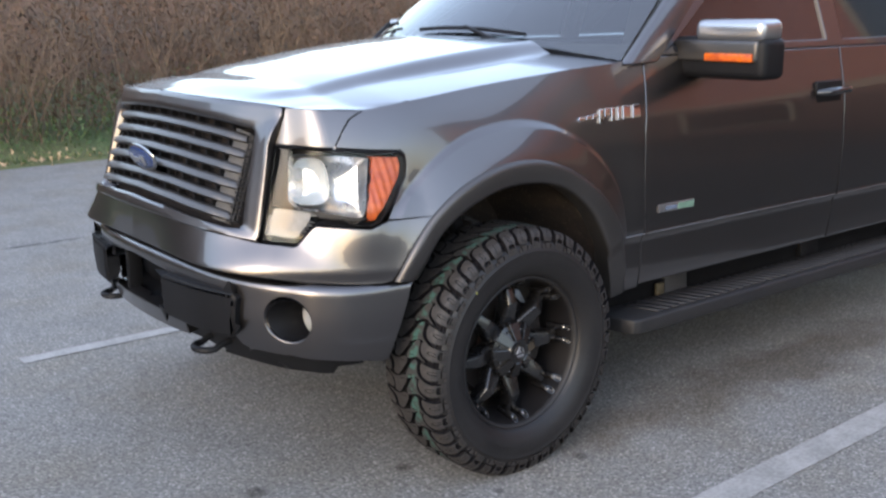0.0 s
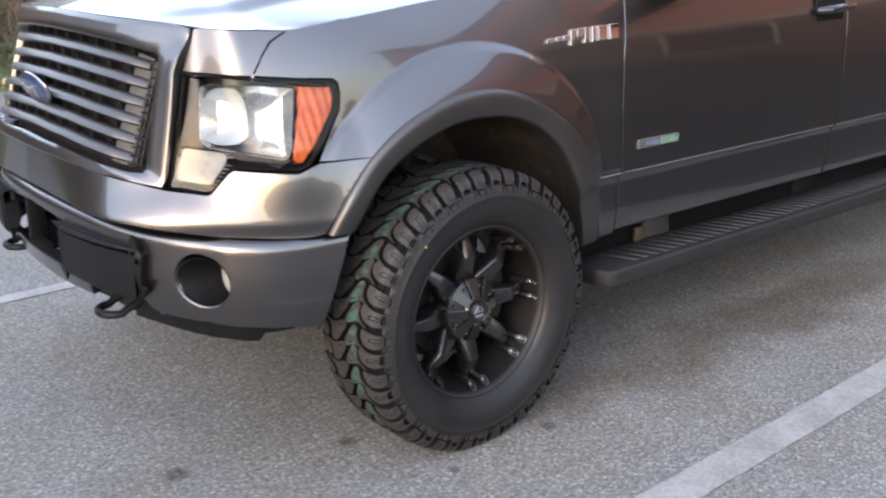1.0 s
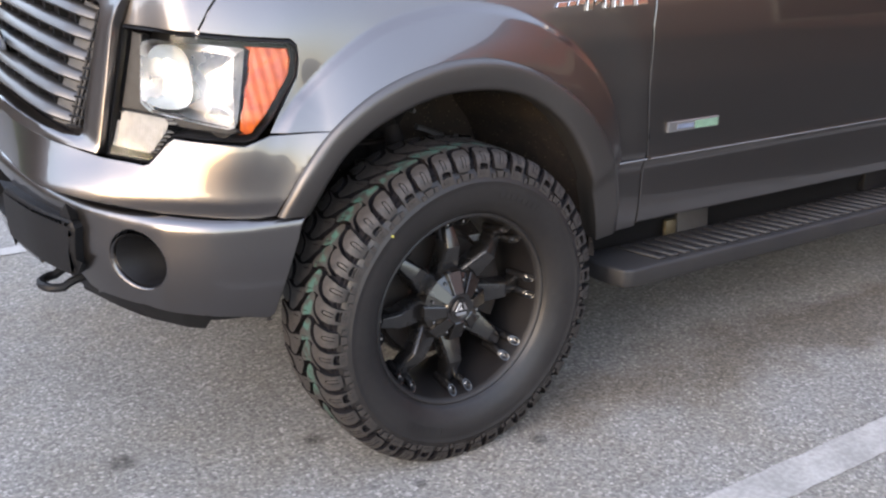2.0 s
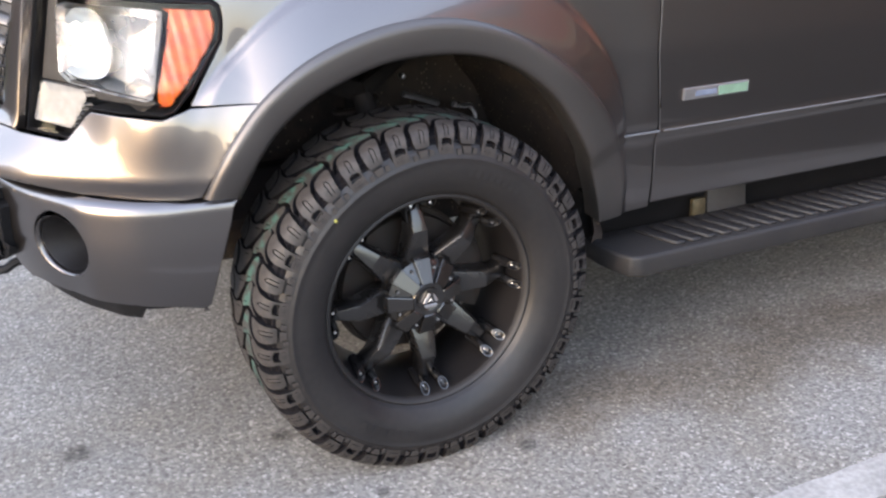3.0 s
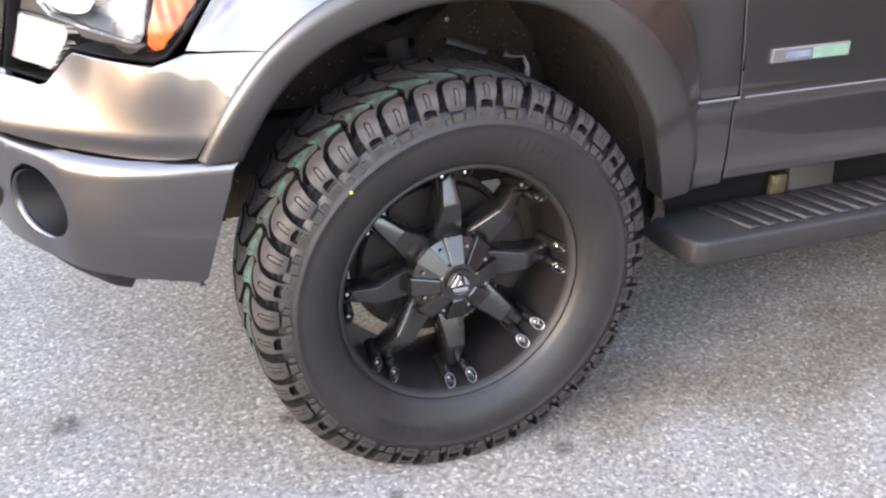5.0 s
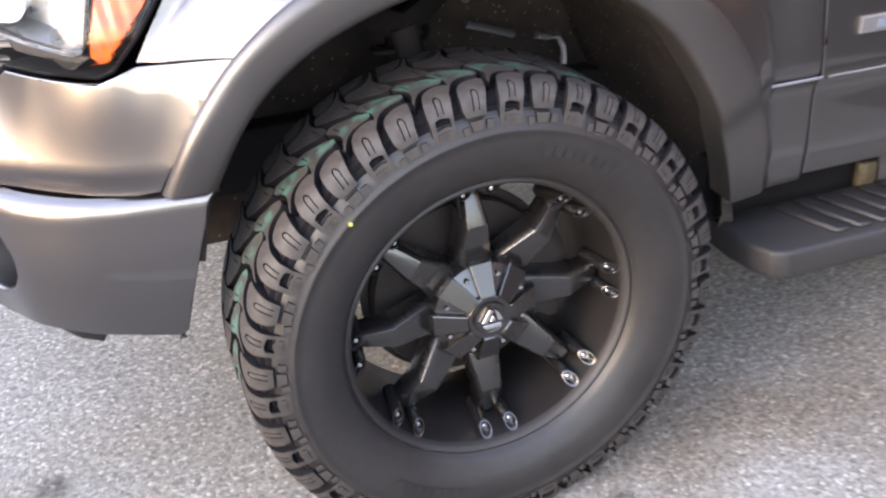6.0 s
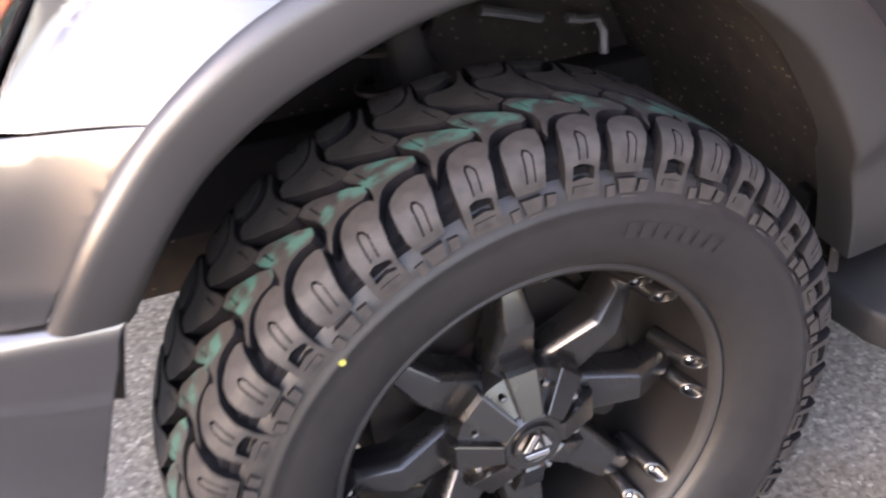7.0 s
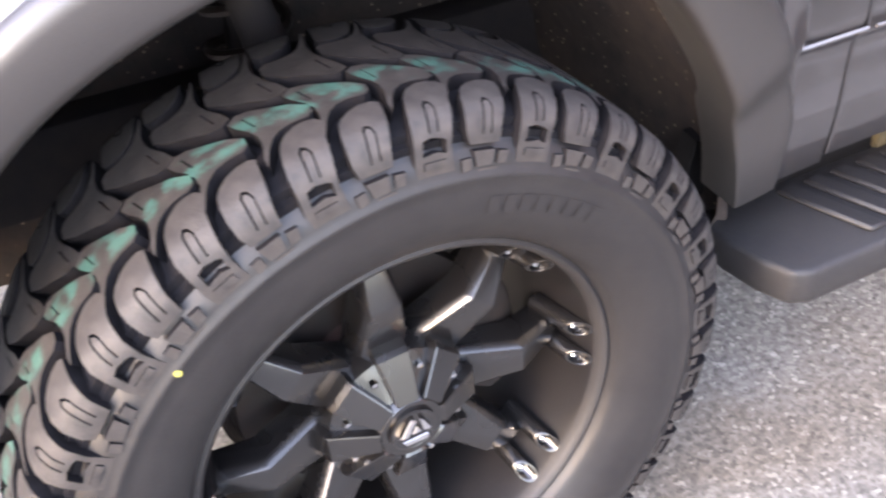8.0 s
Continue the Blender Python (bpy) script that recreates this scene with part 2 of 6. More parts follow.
    l.new(where.outputs["Object"], warp_noise.inputs["Vector"]), l.new(warp_noise.outputs["Color"], bend.inputs[0])
    # brown stains along the truck's side, darkened further for the shade there
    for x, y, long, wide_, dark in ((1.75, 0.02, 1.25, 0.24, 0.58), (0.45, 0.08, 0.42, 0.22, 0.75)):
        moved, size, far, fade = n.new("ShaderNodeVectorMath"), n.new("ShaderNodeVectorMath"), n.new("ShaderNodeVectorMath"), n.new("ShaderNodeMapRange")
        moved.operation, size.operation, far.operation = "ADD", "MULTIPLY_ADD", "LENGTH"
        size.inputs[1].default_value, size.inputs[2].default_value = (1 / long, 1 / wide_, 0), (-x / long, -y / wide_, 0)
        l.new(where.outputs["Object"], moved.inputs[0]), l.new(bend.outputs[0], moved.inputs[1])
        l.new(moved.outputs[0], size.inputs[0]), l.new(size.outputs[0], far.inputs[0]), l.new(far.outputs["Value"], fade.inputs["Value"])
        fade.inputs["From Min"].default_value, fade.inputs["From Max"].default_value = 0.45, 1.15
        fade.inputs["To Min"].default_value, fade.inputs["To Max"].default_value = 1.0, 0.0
        stain_shade = n.new("ShaderNodeMix")
        stain_shade.data_type, stain_shade.blend_type = "RGBA", "MULTIPLY"
        l.new(fade.outputs[0], stain_shade.inputs["Factor"]), l.new(last, stain_shade.inputs["A"])
        stain_shade.inputs["B"].default_value = (dark, dark * 0.93, dark * 0.84, 1)
        last = stain_shade.outputs["Result"]
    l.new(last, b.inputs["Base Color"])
    b.inputs["Roughness"].default_value, b.inputs["Specular IOR Level"].default_value = 0.9, 0.12
    high, lift = n.new("ShaderNodeMath"), n.new("ShaderNodeBump")
    high.operation = "ADD"
    l.new(grey.outputs[0], high.inputs[0]), l.new(fine.outputs["Fac"], high.inputs[1])
    lift.inputs["Strength"].default_value, lift.inputs["Distance"].default_value = 0.5, 0.003
    l.new(high.outputs[0], lift.inputs["Height"]), l.new(lift.outputs["Normal"], b.inputs["Normal"])
    return m


ASPHALT = asphalt()
LINE = material("worn_white_road_paint", (0.27, 0.262, 0.248), 0.8, second=(0.17, 0.165, 0.156), grain=70, broad=6, bump=0.6, bump_scale=110)
GRASS = material("verge_grass", (0.042, 0.072, 0.018), 0.8, second=(0.096, 0.078, 0.03), grain=30, broad=0.8)
TWIG = material("bare_twig_bark", (0.05, 0.034, 0.024), 0.85, second=(0.155, 0.105, 0.064), grain=20, broad=0.5)
BARK = material("pale_sapling_bark", (0.17, 0.115, 0.078), 0.85, second=(0.10, 0.068, 0.048), grain=20, broad=2)
LEAF = material("dry_brown_leaf", (0.125, 0.064, 0.033), 0.8, second=(0.038, 0.029, 0.017), grain=3, broad=0.9)
SHRUB = material("green_undergrowth_leaf", (0.039, 0.0845, 0.0195), 0.7, second=(0.091, 0.0975, 0.0325), grain=3, broad=0.8)
BRICK = material("red_brown_wall", (0.33, 0.125, 0.085), 0.8, second=(0.235, 0.085, 0.060), grain=9, broad=0.4)
BASE_WALL = material("dark_brown_base_wall", (0.085, 0.045, 0.035), 0.8, second=(0.06, 0.03, 0.024), grain=9, broad=0.4)
HILL = material("dry_grass_slope", (0.2, 0.165, 0.115), 0.85, second=(0.14, 0.11, 0.072), grain=3, broad=0.3)
CRACK = material("dark_crack_filling", (0.03, 0.03, 0.03), 0.9, grain=60)
TRIM = material("cream_trim", (0.3, 0.25, 0.17), 0.6, grain=10)
ROOF = material("dark_roof", (0.06, 0.055, 0.05), 0.8, grain=6)

# ---- the truck's shape ----
# x runs to the truck's rear, y across it, z up; the front left wheel stands at the origin
YC = 0.955          # the truck's middle plane
PLAN = [(-0.975, 0.955), (-0.965, 0.75), (-0.93, 0.53), (-0.875, 0.37), (-0.80, 0.265), (-0.70, 0.187), (-0.60, 0.135),
        (-0.50, 0.092), (-0.40, 0.060), (-0.28, 0.040), (-0.10, 0.032), (0.30, 0.030), (0.8, 0.030), (5.0, 0.030)]
BPLAN = [(-0.970, 0.955), (-0.964, 0.80), (-0.948, 0.65), (-0.917, 0.48), (-0.870, 0.345), (-0.832, 0.272), (-0.785, 0.203), (-0.738, 0.136),
         (-0.690, 0.096), (-0.640, 0.067), (-0.575, 0.048), (-0.437, 0.026), (-0.30, 0.006)]


def dense(points, n=24):
    """A smooth curve through the points, as arc lengths and places."""
    p = np.array([2 * np.array(points[0]) - points[1], *points, 2 * np.array(points[-1]) - points[-2]], float)
    out = []
    for a, b, c, d in zip(p, p[1:], p[2:], p[3:]):
        ta, tb, tc = 0.0, np.linalg.norm(b - a) ** 0.5, 0.0
        tc = tb + np.linalg.norm(c - b) ** 0.5
        td = tc + np.linalg.norm(d - c) ** 0.5
        for i in range(n):
            t = tb + (tc - tb) * i / n
            a1, a2, a3 = a + (b - a) * (t - ta) / (tb - ta), b + (c - b) * (t - tb) / (tc - tb), c + (d - c) * (t - tc) / (td - tc)
            b1, b2 = a1 + (a2 - a1) * (t - ta) / (tc - ta), a2 + (a3 - a2) * (t - tb) / (td - tb)
            out.append(b1 + (b2 - b1) * (t - tb) / (tc - tb))
    out.append(p[-2])
    out = np.array(out)
    s = np.concatenate([[0], np.cumsum(np.linalg.norm(np.diff(out, axis=0), axis=1))])
    return s, out


def smooth(a, b, v):
    v = min(1.0, max(0.0, (v - a) / (b - a)))
    return v * v * (3 - 2 * v)


PS, PP = dense(PLAN)
BS, BP = dense(BPLAN)
SIDE_Z = [0.40, 0.46, 0.52, 0.60, 0.725, 0.735, 0.80, 0.95, 1.10, 1.18, 1.25, 1.32, 1.40]
SIDE_Y = [0.085, 0.062, 0.048, 0.036, 0.030, 0.012, 0.006, 0.0, 0.004, 0.012, 0.028, 0.046, 0.066]
NOSE_Y = [0.03, 0.02, 0.012, 0.006, 0.0, 0.0, 0.0, 0.0, 0.008, 0.022, 0.05, 0.09, 0.15]


def eased(zs, ys, width=0.014):
    """A profile with its corners rounded off, as fine tables."""
    z = np.linspace(zs[0], zs[-1], 1001)
    y = np.interp(z, zs, ys)
    k = np.arange(-60, 61) * (z[1] - z[0])
    w = np.exp(-(k / width) ** 2 / 2)
    padded = np.concatenate([y[0] + (y[1] - y[0]) * np.arange(-60, 0), y, y[-1] + (y[-1] - y[-2]) * np.arange(1, 61)])
    return z, np.convolve(padded, w / w.sum(), "valid")


SIDE_ZZ, SIDE_YY = eased(SIDE_Z, SIDE_Y)
NOSE_ZZ, NOSE_YY = eased(SIDE_Z, NOSE_Y, 0.03)


def body(s, z):
    """A place on the truck's skin: s metres round it from the middle of the nose, at height z."""
    x, y = float(np.interp(s, PS, PP[:, 0])), float(np.interp(s, PS, PP[:, 1]))
    lean = 0.38 * smooth(0.10, 0.42, y)
    rear = smooth(-0.25, 0.45, x)
    y += rear * float(np.interp(z, SIDE_ZZ, SIDE_YY)) + (1 - rear) * (1 - smooth(0.1, 0.4, y)) * float(np.interp(z, NOSE_ZZ, NOSE_YY))
    # the corner falls back beside the grille and swells out below the lamp's outer end
    back = smooth(0.48, 0.70, s) * smooth(0.93, 0.76, s) * (0.4 + 0.6 * smooth(0.79, 0.91, z))
    swell = smooth(1.13, 0.97, z) * (0.45 + 0.55 * smooth(0.77, 0.93, z)) * smooth(0.86, 1.03, s) * smooth(1.21, 1.05, s)
    return x + lean * (z - 0.9) + 0.018 * back - 0.016 * swell, y + 0.028 * back - 0.040 * swell, z


def bumper(s, z):
    """A place on the steel bumper's skin."""
    x, y = float(np.interp(s, BS, BP[:, 0])), float(np.interp(s, BS, BP[:, 1]))
    low = max(0.0, 0.68 - z)
    tuck = 0.9 * low * low
    front = smooth(0.02, 0.3, y)
    return x + tuck * (0.35 + 0.65 * front), y + tuck * (1 - front), z


def part(name, bm, mat, parent, label="", smooth_angle=40, kind="", pose_=None, fix=True):
    """Links a bmesh as one mesh object under a thing or a part."""
    if fix and not bm.verts.layers.float_vector.get("skin_normal"):
        bmesh.ops.recalc_face_normals(bm, faces=bm.faces)
    me = bpy.data.meshes.new(name)
    bm.to_mesh(me)
    bm.free()
    me.materials.append(mat)
    if smooth_angle:
        me.polygons.foreach_set("use_smooth", [True] * len(me.polygons))
        me.set_sharp_from_angle(angle=radians(smooth_angle))
    kept = me.attributes.get("skin_normal")
    if kept:
        normals = np.zeros(len(me.vertices) * 3, dtype=np.float32)
        kept.data.foreach_get("vector", normals)
        me.attributes.remove(kept)
        corners, turns = np.zeros(len(me.loops), dtype=np.int32), np.zeros(len(me.loops) * 3, dtype=np.float32)
        me.loops.foreach_get("vertex_index", corners)
        me.corner_normals.foreach_get("vector", turns)
        turns, normals = turns.reshape(-1, 3), normals.reshape(-1, 3)[corners]
        known = np.abs(normals).sum(axis=1) > 0.5
        turns[known] = normals[known]
        me.normals_split_custom_set(turns.tolist())
    ob = new(name, me)
    ob.parent = parent
    if pose_ is not None:
        ob.matrix_basis = pose_
    return tagged(ob, label, kind=kind)


def again(ob, parent, m):
    """The same mesh once more as an object of its own."""
    o = new(ob.name.split(".")[0], ob.data)
    o.parent, o.matrix_basis = parent, m
    return o


def sheet(outline, place, step=0.035, holes=(), depth=0.02, rim=0.004, dome=None, thick_to=None):
    """A curved panel: a flat outline (with holes), cut into cells, laid on the surface place(s, z), its edges rolled over and turned in."""
    bm = bmesh.new()
    for loop in (outline, *holes):
        vs = [bm.verts.new((a, b, 0)) for a, b in loop]
        for a, b in zip(vs, vs[1:] + vs[:1]):
            bm.edges.new((a, b))
    bmesh.ops.triangle_fill(bm, edges=bm.edges[:], use_beauty=True, normal=(0, 0, 1))
    lo, hi = np.min(outline, axis=0), np.max(outline, axis=0)
    sx, sz = (step, step) if np.isscalar(step) else step
    for axis, size in ((0, sx), (1, sz)):
        k = math.floor(lo[axis] / size) + 1
        while k * size < hi[axis] - 1e-5:
            co, no = [0, 0, 0], [0, 0, 0]
            co[axis], no[axis] = k * size + 1e-5, 1
            bmesh.ops.bisect_plane(bm, geom=bm.verts[:] + bm.edges[:] + bm.faces[:], plane_co=co, plane_no=no, dist=1e-6)
            k += 1
    slant = [e for e in bm.edges if len(e.link_faces) == 2 and abs(e.verts[0].co.x - e.verts[1].co.x) > 1e-5 and abs(e.verts[0].co.y - e.verts[1].co.y) > 1e-5]
    bmesh.ops.dissolve_edges(bm, edges=slant, use_verts=False)
    bmesh.ops.recalc_face_normals(bm, faces=bm.faces)
    true = bm.verts.layers.float_vector.new("skin_normal")
    for v in bm.verts:
        s, z = v.co.x, v.co.y
        across, up = Vector(place(s + 0.003, z)) - Vector(place(s - 0.003, z)), Vector(place(s, z + 0.003)) - Vector(place(s, z - 0.003))
        v[true] = across.cross(up).normalized()
        v.co = place(s, z)
    bm.normal_update()
    mid = sum((f.calc_center_median() for f in bm.faces), Vector()) / max(1, len(bm.faces))
    facing = sum(f.normal.dot(f.calc_center_median() - INSIDE) * f.calc_area() for f in bm.faces)
    if facing < 0:
        bmesh.ops.reverse_faces(bm, faces=bm.faces)
        bm.normal_update()
    for v in bm.verts:
        if v.normal.dot(v[true]) < 0:
            v[true] = -v[true]
    if rim:
        bmesh.ops.inset_region(bm, faces=bm.faces[:], thickness=rim, use_even_offset=False, use_boundary=True)
        bm.normal_update()
        for v in [v for v in bm.verts if v.is_boundary]:
            v.co -= v[true] * rim * 0.7
            v[true] = (0, 0, 0)
    if depth:
        back = {v: v.normal.copy() for v in bm.verts if v.is_boundary}
        for v in back:
            v[true] = (0, 0, 0)
        made = bmesh.ops.extrude_edge_only(bm, edges=[e for e in bm.edges if e.is_boundary])
        fresh = [v for v in made["geom"] if isinstance(v, bmesh.types.BMVert)]
        old = list(back)
        for v in fresh:
            twin = min((e.other_vert(v) for e in v.link_edges if e.other_vert(v) in back), key=lambda o: (o.co - v.co).length, default=None)
            v.co -= (back[twin] if twin else v.normal) * depth
            v[true] = (0, 0, 0)
    bm.normal_update()
    return bm


INSIDE = Vector((1.6, YC, 0.9))


def flip(bm):
    """The same shape on the truck's other side."""
    true = bm.verts.layers.float_vector.get("skin_normal")
    for v in bm.verts:
        v.co.y = 2 * YC - v.co.y
        if true:
            v[true].y = -v[true].y
    bmesh.ops.reverse_faces(bm, faces=bm.faces)
    return bm


def wide_body(s, z, out=0.0):
    """As body(), with negative s on the truck's far side; out: metres proud of the skin."""
    x, y, z = body(abs(s), z)
    if out:
        a, b = Vector(body(abs(s) + 0.004, z)), Vector(body(max(0, abs(s) - 0.004), z))
        n = (a - b).cross(Vector(body(abs(s), z + 0.004)) - Vector(body(abs(s), z - 0.004))).normalized()
        if n.dot(Vector((x, y, z)) - INSIDE) < 0:
            n = -n
        x, y, z = Vector((x, y, z)) + n * out
    return Vector((x, y if s >= 0 else 2 * YC - y, z))


def wide_bumper(s, z, out=0.0):
    x, y, z = bumper(abs(s), z)
    if out:
        a, b = Vector(bumper(abs(s) + 0.004, z)), Vector(bumper(max(0, abs(s) - 0.004), z))
        n = (a - b).cross(Vector((0, 0, 1))).normalized()
        if n.dot(Vector((x, y, z)) - INSIDE) < 0:
            n = -n
        x, y, z = Vector((x, y, z)) + n * out
    return Vector((x, y if s >= 0 else 2 * YC - y, z))


def mirrored(loop):
    """A loop over both sides from its half, which runs from the middle plane round and back to it."""
    return list(loop) + [(-a, b) for a, b in reversed(loop) if abs(a) > 1e-6]


def box(lo, hi, bevel=0.0, segments=2):
    bm = bmesh.new()
    bmesh.ops.create_cube(bm, size=1.0)
    for v in bm.verts:
        v.co = Vector([(a + b) / 2 + c * (b - a) for a, b, c in zip(lo, hi, v.co)])
    if bevel:
        bmesh.ops.bevel(bm, geom=bm.edges[:] + bm.verts[:], offset=bevel, segments=segments, profile=0.5, affect="EDGES")
    return bm


def prism(corners, vector, bevel=0.0, segments=2):
    """A flat outline in space, given depth along a vector."""
    bm = bmesh.new()
    f = bm.faces.new([bm.verts.new(c) for c in corners])
    made = bmesh.ops.extrude_face_region(bm, geom=[f])
    bmesh.ops.translate(bm, verts=[v for v in made["geom"] if isinstance(v, bmesh.types.BMVert)], vec=vector)
    bmesh.ops.recalc_face_normals(bm, faces=bm.faces)
    if bevel:
        bmesh.ops.bevel(bm, geom=bm.edges[:] + bm.verts[:], offset=bevel, segments=segments, profile=0.5, affect="EDGES")
    return bm


def tube(points, radius, sides=10, closed=True):
    """A round rod along points; radius may vary from point to point."""
    bm = bmesh.new()
    rings = []
    pts = [Vector(p) for p in points]
    side = None
    for i, p in enumerate(pts):
        d = (pts[min(i + 1, len(pts) - 1)] - pts[max(i - 1, 0)]).normalized()
        if side is None or abs(side.dot(d)) > 0.99:
            side = d.orthogonal().normalized()
        side = (side - d * side.dot(d)).normalized()
        up = d.cross(side)
        r = radius if np.isscalar(radius) else radius[i]
        rings.append([bm.verts.new(p + (side * math.cos(a) + up * math.sin(a)) * r) for a in np.linspace(0, 2 * math.pi, sides, endpoint=False)])
    for a, b in zip(rings, rings[1:]):
        for i in range(sides):
            bm.faces.new((a[i], a[(i + 1) % sides], b[(i + 1) % sides], b[i]))
    if closed:
        bm.faces.new(rings[0][::-1]), bm.faces.new(rings[-1])
    return bm


def turned(profile, sides=96, closed=False):
    """A shape turned about the y axis from (y, r) pairs."""
    bm = bmesh.new()
    rings = [[bm.verts.new((r * math.sin(a), y, r * math.cos(a))) for a in np.linspace(0, 2 * math.pi, sides, endpoint=False)] for y, r in profile]
    pairs = list(zip(rings, rings[1:])) + ([(rings[-1], rings[0])] if closed else [])
    for a, b in pairs:
        for i in range(sides):
            bm.faces.new((a[i], a[(i + 1) % sides], b[(i + 1) % sides], b[i]))
    return bm


def join(*many):
    """Several bmeshes of one part as one."""
    out = bmesh.new()
    for bm in many:
        me = bpy.data.meshes.new("spare")
        bm.to_mesh(me)
        bm.free()
        out.from_mesh(me)
        bpy.data.meshes.remove(me)
    return out


def curve(points, n=6):
    """A smooth open curve through flat points."""
    return [tuple(p) for p in dense(points, n)[1]]


truck = new("pickup_truck")
tagged(truck, "grey metallic crew cab pickup truck with black wheels", "pickup truck")

# wheel arch edges, as (s, z): where the flare meets the fender, and its inner lip
ARCH_OUT = curve([(1.090, 0.758), (1.118, 0.812), (1.152, 0.868), (1.220, 0.950), (1.330, 1.027), (1.494, 1.076), (1.65, 1.079), (1.775, 1.047), (1.893, 0.985), (2.0, 0.898), (2.080, 0.793), (2.128, 0.70), (2.152, 0.62), (2.165, 0.515)])
SEAM = 18           # where the fender and the fascia meet on it
ARCH_IN = curve([(1.165, 0.752), (1.205, 0.830), (1.250, 0.885), (1.32, 0.940), (1.40, 0.976), (1.50, 1.002), (1.60, 1.006), (1.70, 0.996), (1.80, 0.963), (1.905, 0.885), (1.975, 0.795), (2.045, 0.675), (2.085, 0.565), (2.103, 0.507)])
BULGE = [(1.157, 1.019), (1.261, 1.107), (1.377, 1.170), (1.537, 1.203), (1.659, 1.206), (1.802, 1.176), (1.937, 1.105), (2.038, 1.016), (2.110, 0.907), (2.140, 0.814), (2.158, 0.72), (2.180, 0.6)]
HUB_S, HUB_Z = 1.63, 0.60


def polar(points):
    a = np.array(points) - (HUB_S, HUB_Z)
    return np.arctan2(a[:, 0], a[:, 1]), np.hypot(a[:, 0], a[:, 1])


OUT_A, OUT_R = polar(ARCH_OUT)
TOP_A, TOP_R = polar(curve(BULGE))


def flank(s, z, extra=0.0):
    """The skin with the swelling round the front wheel arch."""
    x, y, _ = body(abs(s), z)
    a, r = math.atan2(s - HUB_S, z - HUB_Z), math.hypot(s - HUB_S, z - HUB_Z)
    r0, r1 = np.interp(a, OUT_A, OUT_R), np.interp(a, TOP_A, TOP_R)
    f = (r - r0) / max(0.02, r1 - r0)
    size = (0.028 + 0.028 * smooth(0.5, -1.0, a)) * (0.25 + 0.75 * smooth(2.0, 1.1, a))
    y += 0.008 * smooth(-1.1, -0.5, a) * smooth(1.5, 0.9, a) * smooth(0.0, 1.0, f) * smooth(2.6, 1.1, f)
    if f < 2.2 and r > 0.2:
        f = max(0.0, f)
        bend = 0.012 + 0.28 * smooth(-0.85, -1.12, a)
        fall = (1 - f + math.sqrt((1 - f) ** 2 + bend * bend)) / 2
        y -= size * (0.24 * smooth(1.05 + bend, 0.86 - bend, f) + 0.76 * fall * smooth(2.2, 1.3, f)) * smooth(-1.75, -1.15, a)
    return Vector((x, y - extra, z))


# fender
fender_line = ARCH_OUT[SEAM:] + [(2.262, 0.52), (2.255, 0.713), (2.228, 0.945), (2.231, 1.126), (2.258, 1.298), (2.266, 1.39), (1.9, 1.368), (1.5, 1.33), (1.2, 1.296), (1.067, 1.276),
               (1.016, 1.250), (0.984, 1.217), (0.950, 1.170), (1.06, 1.160), (1.155, 1.154), (1.170, 1.140), (1.172, 1.110), (1.166, 1.072), (1.093, 0.950)]
for side in (0, 1):
    bm = sheet(fender_line, flank, 0.006, rim=0.0012)
    part("front_fender", flip(bm) if side else bm, PAINT, truck)

# flares and wheel wells


def flare_mesh(outer, inner, place):
    bm = bmesh.new()
    rows = []
    for i, ((a, b), (c, d)) in enumerate(zip(outer, inner)):
        row = []
        lift = 1 - 0.9 * smooth(0.66, 0.96, i / (len(outer) - 1))
        for f, o in ((-0.08, -0.004), (-0.08, 0.003), (-0.04, 0.0085), (0.03, 0.0135), (0.11, 0.016), (0.22, 0.0168), (0.50, 0.0155), (0.75, 0.0135), (0.91, 0.0095), (0.98, 0.001), (1.0, -0.014)):
            base = place(a, b)
            p = place(a + (c - a) * f, b + (d - b) * f)
            p.y = base.y + (p.y - base.y) * 0.0 - o * lift
            row.append(bm.verts.new(p))
        p = place(c, d)
        row.append(bm.verts.new((p.x, base.y + 0.07, p.z + 0.004)))
        rows.append(row)
    for a, b in zip(rows, rows[1:]):
        for i in range(len(a) - 1):
            bm.faces.new((a[i], a[i + 1], b[i + 1], b[i]))
    return bm


def resample(points, n):
    p = np.array(points)
    s = np.concatenate([[0], np.cumsum(np.linalg.norm(np.diff(p, axis=0), axis=1))])
    t = np.linspace(0, s[-1], n)
    return list(zip(np.interp(t, s, p[:, 0]), np.interp(t, s, p[:, 1])))


ARCH_OUT_N, ARCH_IN_N = resample(ARCH_OUT, 60), resample(ARCH_IN, 60)


def well_mesh(inner, place, y1=0.66):
    """The dark inner skin of a wheel well, an arched tunnel with a closed back."""
    bm = bmesh.new()
    rows = []
    for i, (c, d) in enumerate(inner):
        p = place(c, d)
        away = Vector((c - HUB_S, 0, d - HUB_Z)).normalized()
        ripple = 0.004 * math.sin(i * 0.9)
        rows.append([bm.verts.new(Vector((p.x, y, p.z)) + away * (grow + ripple * (k > 1))) for k, (y, grow) in enumerate(((p.y + 0.035, 0.004), (p.y + 0.05, 0.03), (0.14, 0.045), (0.22, 0.05), (0.40, 0.05), (y1, 0.03)))])
    for a, b in zip(rows, rows[1:]):
        for i in range(len(a) - 1):
            bm.faces.new((a[i], a[i + 1], b[i + 1], b[i]))
    low = [bm.verts.new((rows[k][-1].co.x, y1, 0.35)) for k in (0, -1)]
    bm.faces.new([r[-1] for r in rows] + [low[1], low[0]])
    return bm


